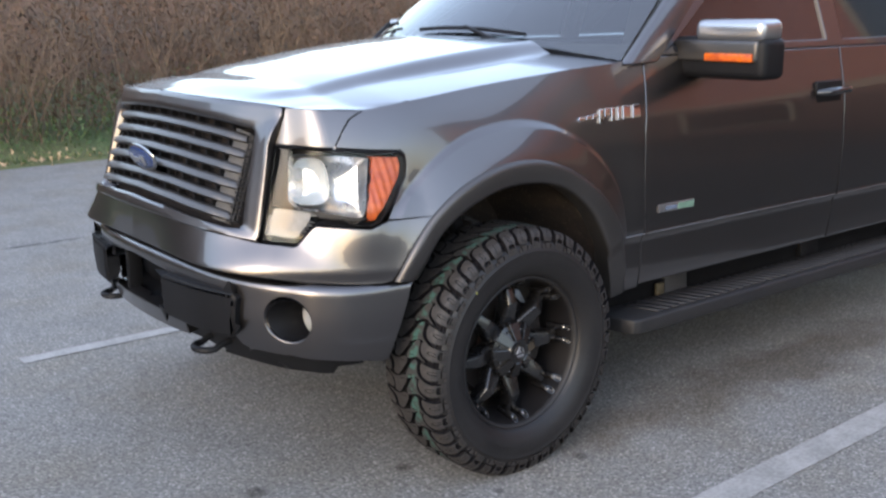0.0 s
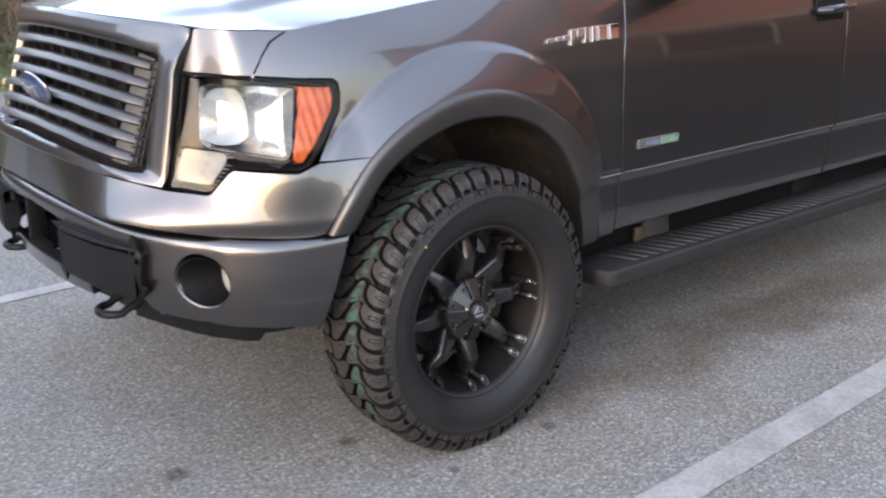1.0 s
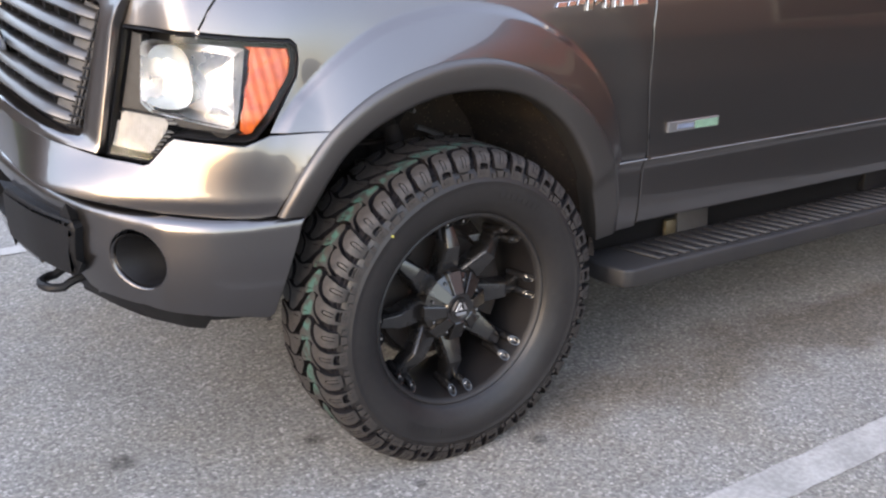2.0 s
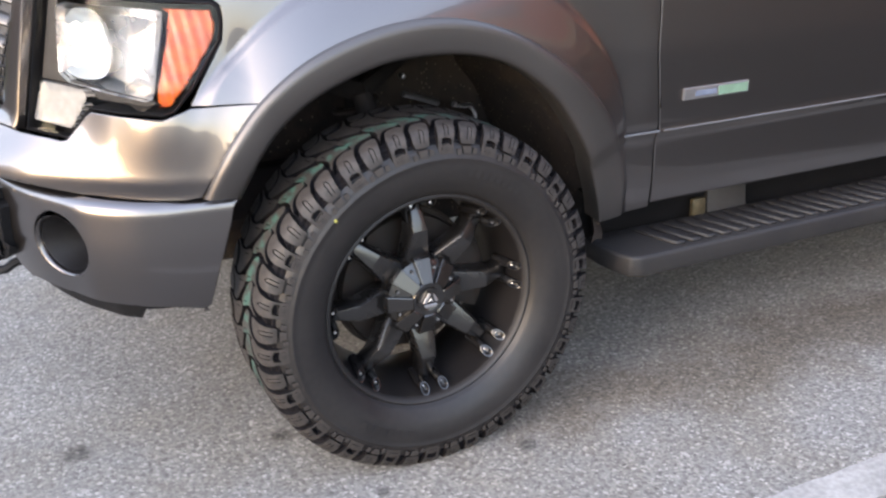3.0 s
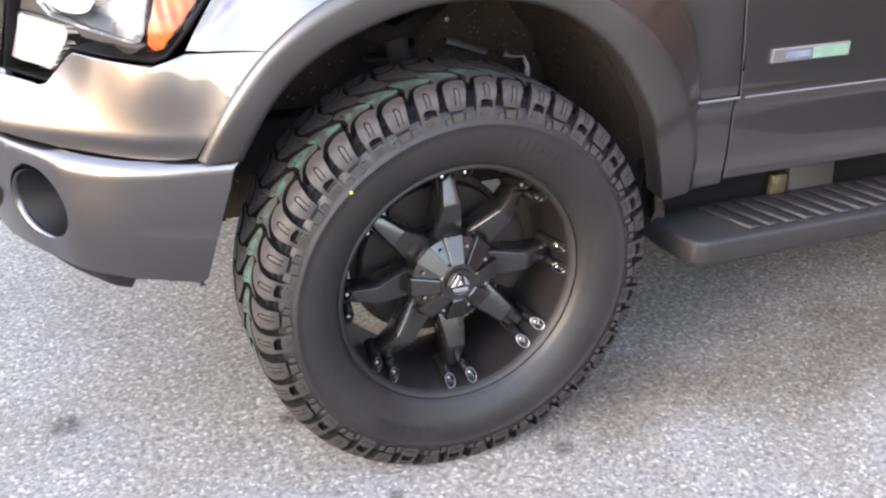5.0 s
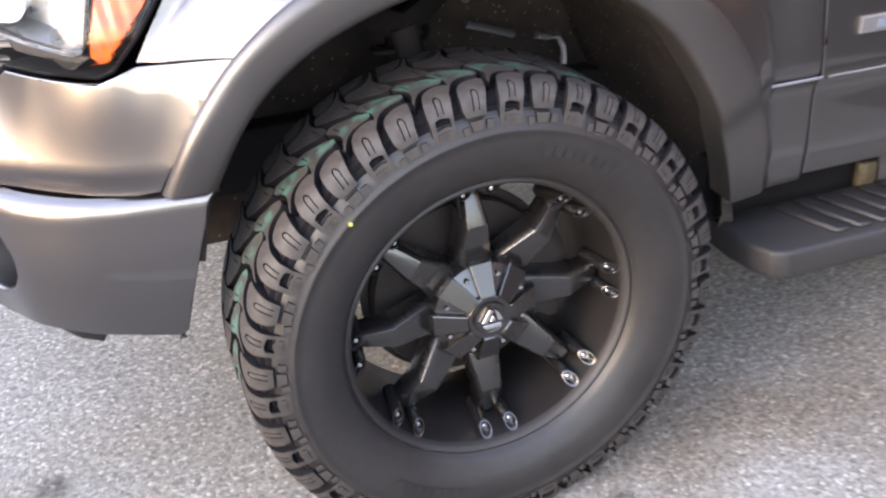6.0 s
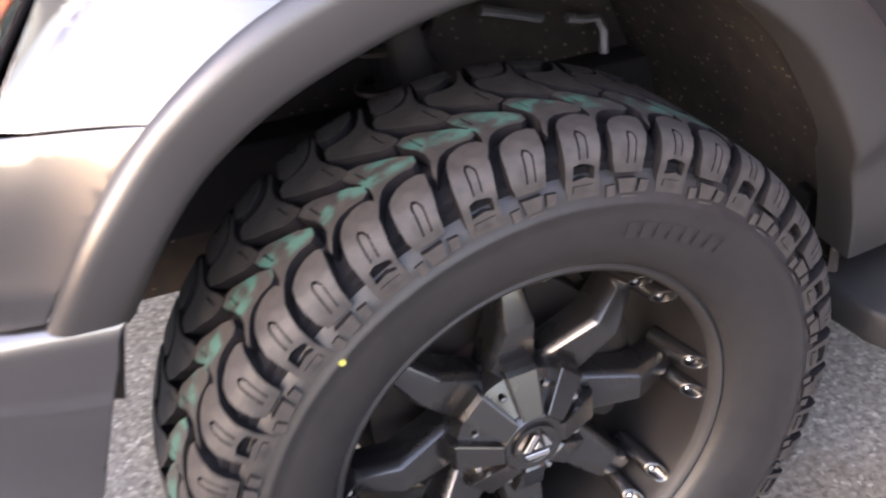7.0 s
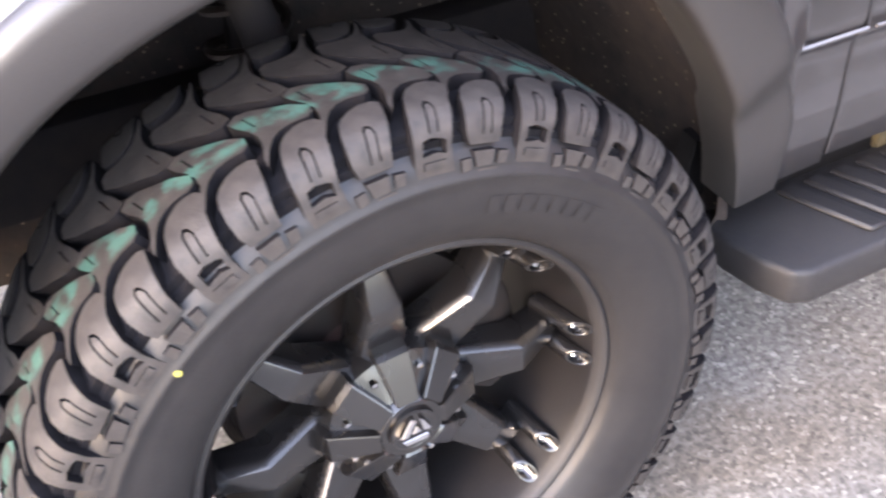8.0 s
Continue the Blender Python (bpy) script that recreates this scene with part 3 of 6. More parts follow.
for side in (0, 1):
    bm = flare_mesh(ARCH_OUT_N, ARCH_IN_N, flank)
    part("fender_flare", flip(bm) if side else bm, FLARE, truck, "satin grey wheel arch flare", 60)
    bm = well_mesh([(1.135, 0.60), (1.145, 0.66), (1.155, 0.72)] + ARCH_IN_N + [(2.118, 0.46), (2.12, 0.42)], flank)
    part("wheel_well", flip(bm) if side else bm, LINER, truck, "dusty black wheel well liner", 60)

# upper fascia below grille and headlights
fascia_half = [(0.0, 0.824), (0.14, 0.822), (0.28, 0.816), (0.42, 0.806), (0.56, 0.795), (0.72, 0.778), (0.85, 0.763), (0.94, 0.757), (1.0, 0.754), (1.06, 0.753)] + ARCH_OUT[:SEAM + 1] + \
    [(1.092, 0.944), (1.06, 0.932), (1.040, 0.925), (0.95, 0.928), (0.875, 0.931), (0.860, 0.920), (0.822, 0.868), (0.808, 0.864), (0.706, 0.874), (0.60, 0.893), (0.525, 0.902), (0.39, 0.912), (0.24, 0.920), (0.0, 0.925)]


def fascia_place(s, z):
    """The fascia juts a little from under the lamps and meets the flare."""
    slant = max(0.0, 0.962 - z)
    out = 0.27 * slant * slant / (slant + 0.02) - 0.016 * smooth(0.805, 0.750, z)
    side = smooth(0.12, 0.82, abs(s))
    p = wide_body(s, z, out * side - 0.27 * slant * (1 - side))
    a = abs(s)
    if a > 1.03:
        q = flank(a, z)
        y = p.y if s >= 0 else 2 * YC - p.y
        y = y + (q.y - y) * smooth(1.03, 1.2, a)
        p.y = y if s >= 0 else 2 * YC - y
    return p


part("upper_fascia", sheet(mirrored(fascia_half), fascia_place, (0.015, 0.0125), rim=0.0025), PAINT, truck)

# steel bumper with fog lamp holes and a middle intake
FOG = (0.790, 0.641)
FOG_WIDE, FOG_HIGH = 0.083, 0.071      # round when seen from straight ahead


def fog_edge(f, n=40):
    return [(FOG[0] + f * FOG_WIDE * math.cos(a), FOG[1] + f * FOG_HIGH * math.sin(a)) for a in np.linspace(0, 2 * math.pi, n, endpoint=False)]


fog_hole = fog_edge(1.0)
BUMPER_TOP = [(0.0, 0.798), (0.15, 0.796), (0.30, 0.789), (0.45, 0.780), (0.65, 0.769), (0.9, 0.757), (1.06, 0.749), (1.16, 0.750), (1.30, 0.752)]


def bumper_skin(s, v):
    """The bumper with its upper edge rolled back; v is the height as if that edge were level."""
    top = float(np.interp(abs(s), [a for a, _ in BUMPER_TOP], [b for _, b in BUMPER_TOP]))
    p = wide_bumper(s, v + (top - 0.752) * smooth(0.60, 0.75, v))
    roll = max(0.0, (v - 0.722) / 0.03)
    back = 0.032 * (1 - math.sqrt(max(0.0, 1 - min(1.0, roll) ** 2)))
    return p + (Vector((INSIDE.x, YC, p.z)) - p).normalized() * back


bumper_half = [(0.0, 0.752), (0.15, 0.752), (0.30, 0.752), (0.45, 0.752), (0.65, 0.752), (0.9, 0.752), (1.06, 0.752), (1.13, 0.752), (1.190, 0.752), (1.199, 0.742), (1.190, 0.70), (1.158, 0.60), (1.124, 0.497), (1.110, 0.487), (1.035, 0.503), (0.92, 0.516),
               (0.75, 0.526), (0.63, 0.536), (0.605, 0.545), (0.58, 0.575), (0.30, 0.58), (0.275, 0.60), (0.265, 0.690), (0.25, 0.705), (0.0, 0.715)]
bm = sheet(mirrored(bumper_half), bumper_skin, (0.03, 0.0125), (fog_hole, [(-a, b) for a, b in reversed(fog_hole)]), depth=0.012, rim=0.0025)
front_bumper = part("front_bumper", bm, PAINT, truck)
# lower lip behind and under it
lip_half = [(0.0, 0.560), (0.3, 0.560), (0.6, 0.555), (0.8, 0.540), (0.95, 0.525), (1.05, 0.508), (1.064, 0.494), (1.056, 0.472), (0.955, 0.472), (0.935, 0.445), (0.72, 0.450), (0.56, 0.462), (0.42, 0.482), (0.3, 0.495), (0.0, 0.500)]
part("lower_valance", sheet(mirrored(lip_half), lambda s, z: wide_bumper(s, z, -0.050), 0.04, depth=0.12), BLACK, front_bumper, "black plastic lower valance")
bar_half = [(0.0, 0.583), (0.20, 0.582), (0.32, 0.580), (0.32, 0.522), (0.20, 0.520), (0.0, 0.522)]
part("bumper_lower_bar", sheet(mirrored(bar_half), lambda s, z: wide_bumper(s, z, -0.004), 0.03, depth=0.05, rim=0.004), PAINT, front_bumper)
back_half = [(0.0, 0.54), (0.42, 0.54), (0.42, 0.78), (0.0, 0.80)]
part("intake_grid", sheet(mirrored(back_half), lambda s, z: wide_bumper(s, z, -0.14), 0.05, depth=0.0, rim=0), BLACK, front_bumper)
gap_half = [(0.0, 0.77), (0.3, 0.77), (0.65, 0.74), (0.9, 0.73), (1.10, 0.73), (1.10, 0.78), (0.9, 0.80), (0.65, 0.83), (0.3, 0.87), (0.0, 0.88)]
part("bumper_gap_seal", sheet(mirrored(gap_half), lambda s, z: wide_bumper(s, z, -0.06 - 0.03 * smooth(1.0, 1.2, abs(s))), 0.05, depth=0.0, rim=0), BLACK, front_bumper)
for x in (-0.17, 0.17):
    part("intake_strut", box((-0.935, YC + x - 0.012, 0.575), (-0.88, YC + x + 0.012, 0.75), 0.004), BLACK, front_bumper)
for side in (0, 1):
    sg = -1 if side else 1
    # fog lamp: a dark bowl that runs straight back, with the lamp at its end
    mid = wide_bumper(sg * FOG[0], FOG[1])
    rims = [wide_bumper(sg * s, z, -0.014) for s, z in fog_edge(0.915, 32)]
    bowl = bmesh.new()
    rings = []
    for f, deep in ((1.01, 0.0), (0.985, 0.10), (0.97, 0.5), (0.955, 1.0), (0.1, 1.0)):
        rings.append([bowl.verts.new((p.x + (-0.690 - p.x) * deep, mid.y + (p.y - mid.y) * f, mid.z + (p.z - mid.z) * f)) for p in rims])
    for a, b in zip(rings, rings[1:]):
        for i in range(32):
            bowl.faces.new((a[i], a[(i + 1) % 32], b[(i + 1) % 32], b[i]))
    part("fog_lamp_bowl", bowl, BLACK, front_bumper)
    ring = bmesh.new()
    rings = []
    for f, o in ((0.995, -0.004), (0.99, -0.0022), (0.975, -0.0030), (0.950, -0.0065), (0.930, -0.012), (0.922, -0.020)):
        rings.append([ring.verts.new(wide_bumper(sg * s, z, o)) for s, z in fog_edge(f)])
    for a, b in zip(rings, rings[1:]):
        for i in range(40):
            ring.faces.new((a[i], a[(i + 1) % 40], b[(i + 1) % 40], b[i]))
    part("fog_lamp_ring", ring, PAINT, front_bumper)
    lens = bmesh.new()
    bmesh.ops.create_uvsphere(lens, u_segments=24, v_segments=14, radius=0.0585)
    bmesh.ops.transform(lens, matrix=Matrix.Translation((-0.692, mid.y, mid.z)) @ Matrix.Diagonal((0.35, 1.0, 1.0, 1)), verts=lens.verts)
    part("fog_lamp", lens, FOG_GLASS, front_bumper, "clear round fog lamp")
    # raised black pad with a tow hook under it
    pad = sheet([(sg * a, b) for a, b in ((0.256, 0.60), (0.268, 0.586), (0.44, 0.574), (0.590, 0.572), (0.608, 0.585), (0.628, 0.705), (0.618, 0.722), (0.45, 0.727), (0.275, 0.732), (0.256, 0.720))],
                lambda s, z: wide_bumper(s, z, 0.032), (0.016, 0.03), depth=0.045, rim=0.013)
    part("bumper_pad", pad, BLACK, front_bumper, "black plastic bumper pad")
    y0 = 0.535 if not side else 2 * YC - 0.535
    loop = [(-0.88, y0 - 0.05, 0.515)] + [(-0.90 - 0.045 * math.sin(a), y0 - 0.05 * math.cos(a), 0.503) for a in np.linspace(0, math.pi, 10)] + [(-0.88, y0 + 0.05, 0.515)]
    part("tow_hook", tube([(-0.82, y0 - 0.05, 0.53)] + loop + [(-0.82, y0 + 0.05, 0.53)], 0.012, 8), BLACK, front_bumper, "black steel tow hook")

# grille: a broad painted surround, bars, and a dark mesh behind
GR_OUT = [(0.0, 0.925), (0.24, 0.922), (0.39, 0.914), (0.525, 0.904), (0.60, 0.894), (0.696, 0.880), (0.702, 0.885), (0.700, 1.03), (0.697, 1.172), (0.715, 1.215), (0.742, 1.262), (0.752, 1.285),
          (0.60, 1.296), (0.426, 1.300), (0.065, 1.310), (0.0, 1.311)]
GR_IN = [(0.0, 0.965), (0.24, 0.956), (0.45, 0.936), (0.60, 0.917), (0.622, 0.917), (0.632, 0.930), (0.612, 1.06), (0.592, 1.195), (0.585, 1.212), (0.568, 1.222), (0.40, 1.240), (0.2, 1.252), (0.0, 1.256)]


def loop_at(loop, angles):
    """Where rays from the grille's middle meet a closed loop."""
    p = np.array(loop) - (0.0, 1.10)
    p = np.concatenate([p[:1] * (1 - f) + q[None] * f for p0, q in zip(p, np.roll(p, -1, axis=0)) for f in np.linspace(0, 1, 40, endpoint=False) for p in [p0[None]]])
    a = np.unwrap(np.arctan2(p[:, 1], p[:, 0]))
    if a[-1] < a[0]:
        a, p = a[::-1], p[::-1]
    base = a[0]
    return [(float(np.interp((t - base) % (2 * math.pi) + base, np.append(a, a[0] + 2 * math.pi), np.append(p[:, 0], p[0, 0]))),
             float(np.interp((t - base) % (2 * math.pi) + base, np.append(a, a[0] + 2 * math.pi), np.append(p[:, 1], p[0, 1]))) + 1.10) for t in angles]


turns = np.linspace(0, 2 * math.pi, 288, endpoint=False)
rim_out, rim_in = loop_at(mirrored(GR_OUT), turns), loop_at(mirrored(GR_IN), turns)
surround = bmesh.new()
rings = []
for f, o in ((0.0, -0.05), (0.0, 0.004), (0.015, 0.0085), (0.05, 0.010), (0.3, 0.010), (0.6, 0.010), (0.90, 0.010), (0.97, 0.007), (1.0, 0.0), (1.0, -0.05)):
    rings.append([surround.verts.new(wide_body(a + (c - a) * f, b + (d - b) * f, o + 0.018 * (1 - f) * smooth(0.56, 0.68, abs(a)) * smooth(1.27, 1.20, b) * (o > -0.04))) for (a, b), (c, d) in zip(rim_out, rim_in)])
for p, q in zip(rings, rings[1:]):
    for i in range(len(p)):
        surround.faces.new((p[i], p[(i + 1) % len(p)], q[(i + 1) % len(p)], q[i]))
grille = part("grille", surround, PAINT, truck, "grey painted grille with dark horizontal bars", 50)
back = mirrored([(0.0, 0.93), (0.45, 0.91), (0.64, 0.90), (0.62, 1.23), (0.40, 1.25), (0.0, 1.265)])
part("grille_backing", sheet(back, lambda s, z: wide_body(s, z, -0.07), 0.05, depth=0, rim=0), UNDER, grille)
BARS = material("dark_grey_grille_paint", (0.06375, 0.0612, 0.0595), 0.4, 0.6, 0.3, grain=500, amount=0.15, coat_rough=0.2)


def edge_at(s, upper):
    pts = [(0.0, 1.256), (0.2, 1.252), (0.40, 1.240), (0.568, 1.222), (0.60, 1.218)] if upper else [(0.0, 0.965), (0.24, 0.956), (0.45, 0.936), (0.60, 0.917), (0.63, 0.915)]
    return float(np.interp(abs(s), [p[0] for p in pts], [p[1] for p in pts]))


def bar_mesh(f, half_width, s_end):
    """A grille bar at the share f of the opening's height: a blade with a sloping, rounded face."""
    bm = bmesh.new()
    rows = []
    for s in np.linspace(-s_end, s_end, 49):
        z = edge_at(s, 0) + f * (edge_at(s, 1) - edge_at(s, 0))
        turn_in = 0.034 * max(0.0, abs(s) - 0.468) / 0.08
        rows.append([bm.verts.new(wide_body(s, z + dz * half_width, o - turn_in)) for dz, o in ((1.0, -0.055), (1.0, -0.022), (0.8, -0.014), (0.2, -0.006), (-0.7, -0.004), (-1.0, -0.010), (-1.0, -0.055))])
    for a, b in zip(rows, rows[1:]):
        for i in range(len(a)):
            bm.faces.new((a[i], a[(i + 1) % len(a)], b[(i + 1) % len(a)], b[i]))
    bm.faces.new(rows[0]), bm.faces.new(rows[-1][::-1])
    return bm


for k in range(6):
    f = 0.115 + k * 0.156
    s_end = 0.548 + 0.006 * (2 - k)
    part("grille_bar", bar_mesh(f, 0.0135, s_end), BARS, grille)
    for j in range(-5, 6):
        s = j * 0.1 + 0.05
        if abs(s) < 0.55:
            z = edge_at(s, 0) + (f + 0.078) * (edge_at(s, 1) - edge_at(s, 0))
            p = wide_body(s, z, -0.04)
            part("grille_post", box((p.x - 0.01, p.y - 0.006, z - 0.026), (p.x + 0.012, p.y + 0.006, z + 0.026)), BLACK, grille, smooth_angle=0)
# solid plates close the bars' outer ends, with a column of fine mesh beyond them
for sg in (1, -1):
    plate_line = [(sg * 0.470, 0.945), (sg * 0.548, 0.935), (sg * 0.542, 1.21), (sg * 0.470, 1.225)]
    part("grille_end_plate", sheet(plate_line, lambda s, z: wide_body(s, z, -0.028 - 0.020 * max(0.0, abs(s) - 0.468) / 0.08), 0.04, depth=0.01, rim=0.002), BEZEL, grille)
    for k in range(13):
        z = 0.94 + k * 0.022
        p, q = wide_body(sg * 0.552, z, -0.020), wide_body(sg * 0.606, z - 0.003, -0.020)
        part("mesh_bar", tube([p, q], 0.0036, 5), BLACK, grille, smooth_angle=0)
    for s in (0.565, 0.580, 0.595):
        part("mesh_bar", tube([wide_body(sg * s, 0.935, -0.021), wide_body(sg * (s - 0.006), 1.07, -0.021), wide_body(sg * (s - 0.014), 1.205, -0.021)], 0.0036, 5), BLACK, grille, smooth_angle=0)
# oval badge, left plain
oval = bmesh.new()
bmesh.ops.create_uvsphere(oval, u_segments=32, v_segments=12, radius=1.0)
c = wide_body(0.0, 1.085, 0.006)
tilt = pose(0, 0, 0, 0, -20.8, 0)
bmesh.ops.transform(oval, matrix=Matrix.Translation(c) @ tilt @ Matrix.Diagonal((0.014, 0.118, 0.052, 1)), verts=oval.verts)
part("badge_rim", oval, CHROME, grille, "chrome oval badge rim")
oval = bmesh.new()
bmesh.ops.create_uvsphere(oval, u_segments=32, v_segments=12, radius=1.0)
bmesh.ops.transform(oval, matrix=Matrix.Translation(c + Vector((-0.004, 0, 0))) @ tilt @ Matrix.Diagonal((0.014, 0.107, 0.044, 1)), verts=oval.verts)
part("badge_face", oval, BLUE, grille, "dark blue oval badge face")
for k, (dy, w, h) in enumerate(((-0.042, 0.03, 0.036), (-0.008, 0.022, 0.018), (0.02, 0.018, 0.018), (0.046, 0.022, 0.034))):
    mark = box((-0.003, dy - w / 2, -h / 2), (0.001, dy + w / 2, h / 2), 0.0015)
    bmesh.ops.transform(mark, matrix=Matrix.Translation(c) @ tilt @ Matrix.Translation((-0.0175 + abs(dy) * 0.05, 0, 0)), verts=mark.verts)
    part("badge_mark", mark, SILVER, grille, "silver raised mark")

# headlights
HEAD = [(0.7035, 0.880), (0.808, 0.868), (0.820, 0.873), (0.858, 0.923), (0.872, 0.935), (0.95, 0.932), (1.037, 0.929), (1.062, 0.938), (1.102, 0.982), (1.162, 1.071), (1.168, 1.11), (1.166, 1.138), (1.153, 1.150), (1.06, 1.156), (0.945, 1.165), (0.80, 1.173), (0.7035, 1.175)]


def shrink(loop, d):
    """A loop moved inwards by d."""
    p = np.array(loop)
    area = np.sum(p[:, 0] * np.roll(p[:, 1], -1) - np.roll(p[:, 0], -1) * p[:, 1])
    sgn = 1 if area > 0 else -1
    out = []
    for a, b, c in zip(np.roll(p, 1, axis=0), p, np.roll(p, -1, axis=0)):
        u, v = (b - a) / np.linalg.norm(b - a), (c - b) / np.linalg.norm(c - b)
        n1, n2 = np.array((-u[1], u[0])) * sgn, np.array((-v[1], v[0])) * sgn
        m = n1 + n2
        out.append(tuple(b + m / max(0.6, m @ n1 + 0.0) * d))
    return out


for side in (0, 1):
    sg = -1 if side else 1
    put = lambda s, z, o: wide_body(sg * s, z, o)
    housing = sheet(HEAD, lambda s, z: put(s, z, -0.085), 0.05, depth=0, rim=0)
    if side:
        bmesh.ops.reverse_faces(housing, faces=housing.faces)
    headlight = part("headlight", housing, BLACK, truck, "clear headlight with amber side marker", fix=False)
    # black rim
    ring = bmesh.new()
    loops = [(HEAD, -0.03), (HEAD, 0.0), (shrink(HEAD, 0.004), 0.003), (shrink(HEAD, 0.005), 0.001), (shrink(HEAD, 0.006), -0.03), (shrink(HEAD, 0.002), -0.085)]
    made = [[ring.verts.new(put(a, b, o)) for a, b in lp] for lp, o in loops]
    for a, b in zip(made, made[1:]):
        for i in range(len(a)):
            ring.faces.new((a[i], a[(i + 1) % len(a)], b[(i + 1) % len(a)], b[i]))
    part("headlight_rim", ring, BLACK, headlight)
    # bright bowl: a shallow dished reflector with a square main chamber
    main = [(0.775, 1.005), (0.80, 0.985), (0.90, 0.972), (1.00, 0.958), (1.018, 0.965), (1.05, 1.135), (0.95, 1.145), (0.80, 1.150), (0.765, 1.140)]
    main = resample(main + main[:1], 49)[:-1]
    bowl = bmesh.new()
    mid = np.mean(main, axis=0)
    made = []
    for f, o in ((1.0, -0.012), (0.93, -0.040), (0.8, -0.062), (0.55, -0.076), (0.3, -0.082), (0.06, -0.084)):
        made.append([bowl.verts.new(put(mid[0] + (a - mid[0]) * f, mid[1] + (b - mid[1]) * f, o)) for a, b in main])
    for a, b in zip(made, made[1:]):
        for i in range(len(a)):
            bowl.faces.new((a[i], a[(i + 1) % len(a)], b[(i + 1) % len(a)], b[i]))
    bowl.faces.new(made[-1])
    part("reflector", bowl, REFLECT, headlight, "bright faceted reflector", 25)
    # low beam: a deep round bowl beside it, with a soft pale inside
    pot = bmesh.new()
    made = []
    for f, o in ((1.0, -0.030), (0.94, -0.034), (0.86, -0.050), (0.66, -0.066), (0.40, -0.075), (0.05, -0.079)):
        made.append([pot.verts.new(put(0.838 + f * 0.072 * math.copysign(abs(math.cos(u)) ** 0.7, math.cos(u)), 1.066 + f * 0.074 * math.copysign(abs(math.sin(u)) ** 0.7, math.sin(u)), o)) for u in np.linspace(0, 2 * math.pi, 28, endpoint=False)])
    for a, b in zip(made, made[1:]):
        for i in range(28):
            pot.faces.new((a[i], a[(i + 1) % 28], b[(i + 1) % 28], b[i]))
    part("high_beam_reflector", pot, PALE, headlight, "pale rounded lamp chamber", 50)
    lens = sheet([(1.064, 1.138), (1.024, 0.958), (1.036, 0.948), (1.052, 0.950), (1.09, 0.99), (1.145, 1.075), (1.151, 1.11), (1.148, 1.132)], lambda s, z: put(s, z, -0.016 + 0.006 * abs((abs(s) * 40 + z * 9) % 1.0 - 0.5)), (0.004, 0.02), depth=0.015, rim=0.003)
    part("side_marker", lens, AMBER, headlight, "amber side marker lens")
    low = [(0.722, 0.902), (0.806, 0.890), (0.815, 0.897), (0.848, 0.945), (0.852, 0.965), (0.842, 0.974), (0.735, 0.984), (0.724, 0.976)]
    part("turn_signal", sheet(low, lambda s, z: put(s, z, -0.009 + 0.0024 * math.sin(abs(s) * 900)), (0.00116, 0.03), depth=0.02, rim=0.0), WHITE_LENS, headlight, "ribbed clear turn signal lens")
    part("divider", sheet([(0.715, 0.99), (0.86, 0.975), (0.875, 0.955), (1.0, 0.945), (1.02, 0.955), (1.0, 0.962), (0.90, 0.975), (0.80, 0.99), (0.775, 1.01), (0.76, 1.16), (0.718, 1.164)], lambda s, z: put(s, z, -0.018), 0.05, depth=0.03), BEZEL, headlight, "dark grey headlight bezel")
    part("headlight_lens", sheet(shrink(HEAD, 0.006), lambda s, z: put(s, z, 0.0), 0.03, depth=0, rim=0), CLEAR, headlight, "clear headlight cover").visible_shadow = False

# hood, with its turned-down corners over the headlights
TOP_EDGE = [(1.062, 1.2765), (1.2, 1.296), (1.5, 1.330), (1.9, 1.368), (2.266, 1.390)]


def hood_border(x):
    """Where hood meets fender, by x."""
    s = float(np.interp(x, [body(a, 1.3)[0] for a, _ in TOP_EDGE], [a for a, _ in TOP_EDGE]))
    return Vector(body(s, float(np.interp(s, [a for a, _ in TOP_EDGE], [b for _, b in TOP_EDGE]))))


def hood_z(x, y):
    """The hood's height."""
    b = hood_border(x)
    t = smooth(-0.85, 0.2, x)
    d = abs(y - YC)
    g = min(1.0, d / (YC - b.y))
    crown = 0.060 * (1 - g ** 2.2)
    dome = 0.040 * smooth(0.55 + 0.05 * t, 0.45 + 0.05 * t, d) * (0.2 + 0.8 * t)
    return b.z - 0.003 + crown + dome


bm = bmesh.new()
rows = []
NJ, NI = 120, 56
last = hood_border(0.56)
for i in range(NI + 1):
    f = i / NI
    row = []
    for j in range(NJ + 1):
        g = abs(2 * j / NJ - 1)
        s_front = g * 1.060
        z_front = float(np.interp(s_front, [0, 0.43, 0.75, 0.79, 1.0, 1.062], [1.314, 1.304, 1.290, 1.287, 1.281, 1.2765]))
        fx, fy, _ = body(s_front, z_front)
        rear = 0.56 - 0.16 * (1 - g * g)
        x = fx + (rear - fx) * f
        rim_x = body(1.060, 1.2765)[0] + (0.56 - body(1.060, 1.2765)[0]) * f
        straight = body(1.060, 1.2765)[1] * (1 - f) + last.y * f
        yy = fy + (YC - g * (YC - last.y) - fy) * f + (hood_border(rim_x).y - straight) * g ** 4
        z = z_front + (hood_z(x, yy) - z_front) * smooth(0.0, 0.15, f) ** 0.7
        if g == 1:
            yy, z = hood_border(x).y, hood_border(x).z - 0.003
        row.append(bm.verts.new((x, yy + 0.004 * g ** 8 if j * 2 < NJ else 2 * YC - yy - 0.004 * g ** 8, z)))
    rows.append(row)
for a, b in zip(rows, rows[1:]):
    for j in range(NJ):
        bm.faces.new((a[j], a[j + 1], b[j + 1], b[j]))
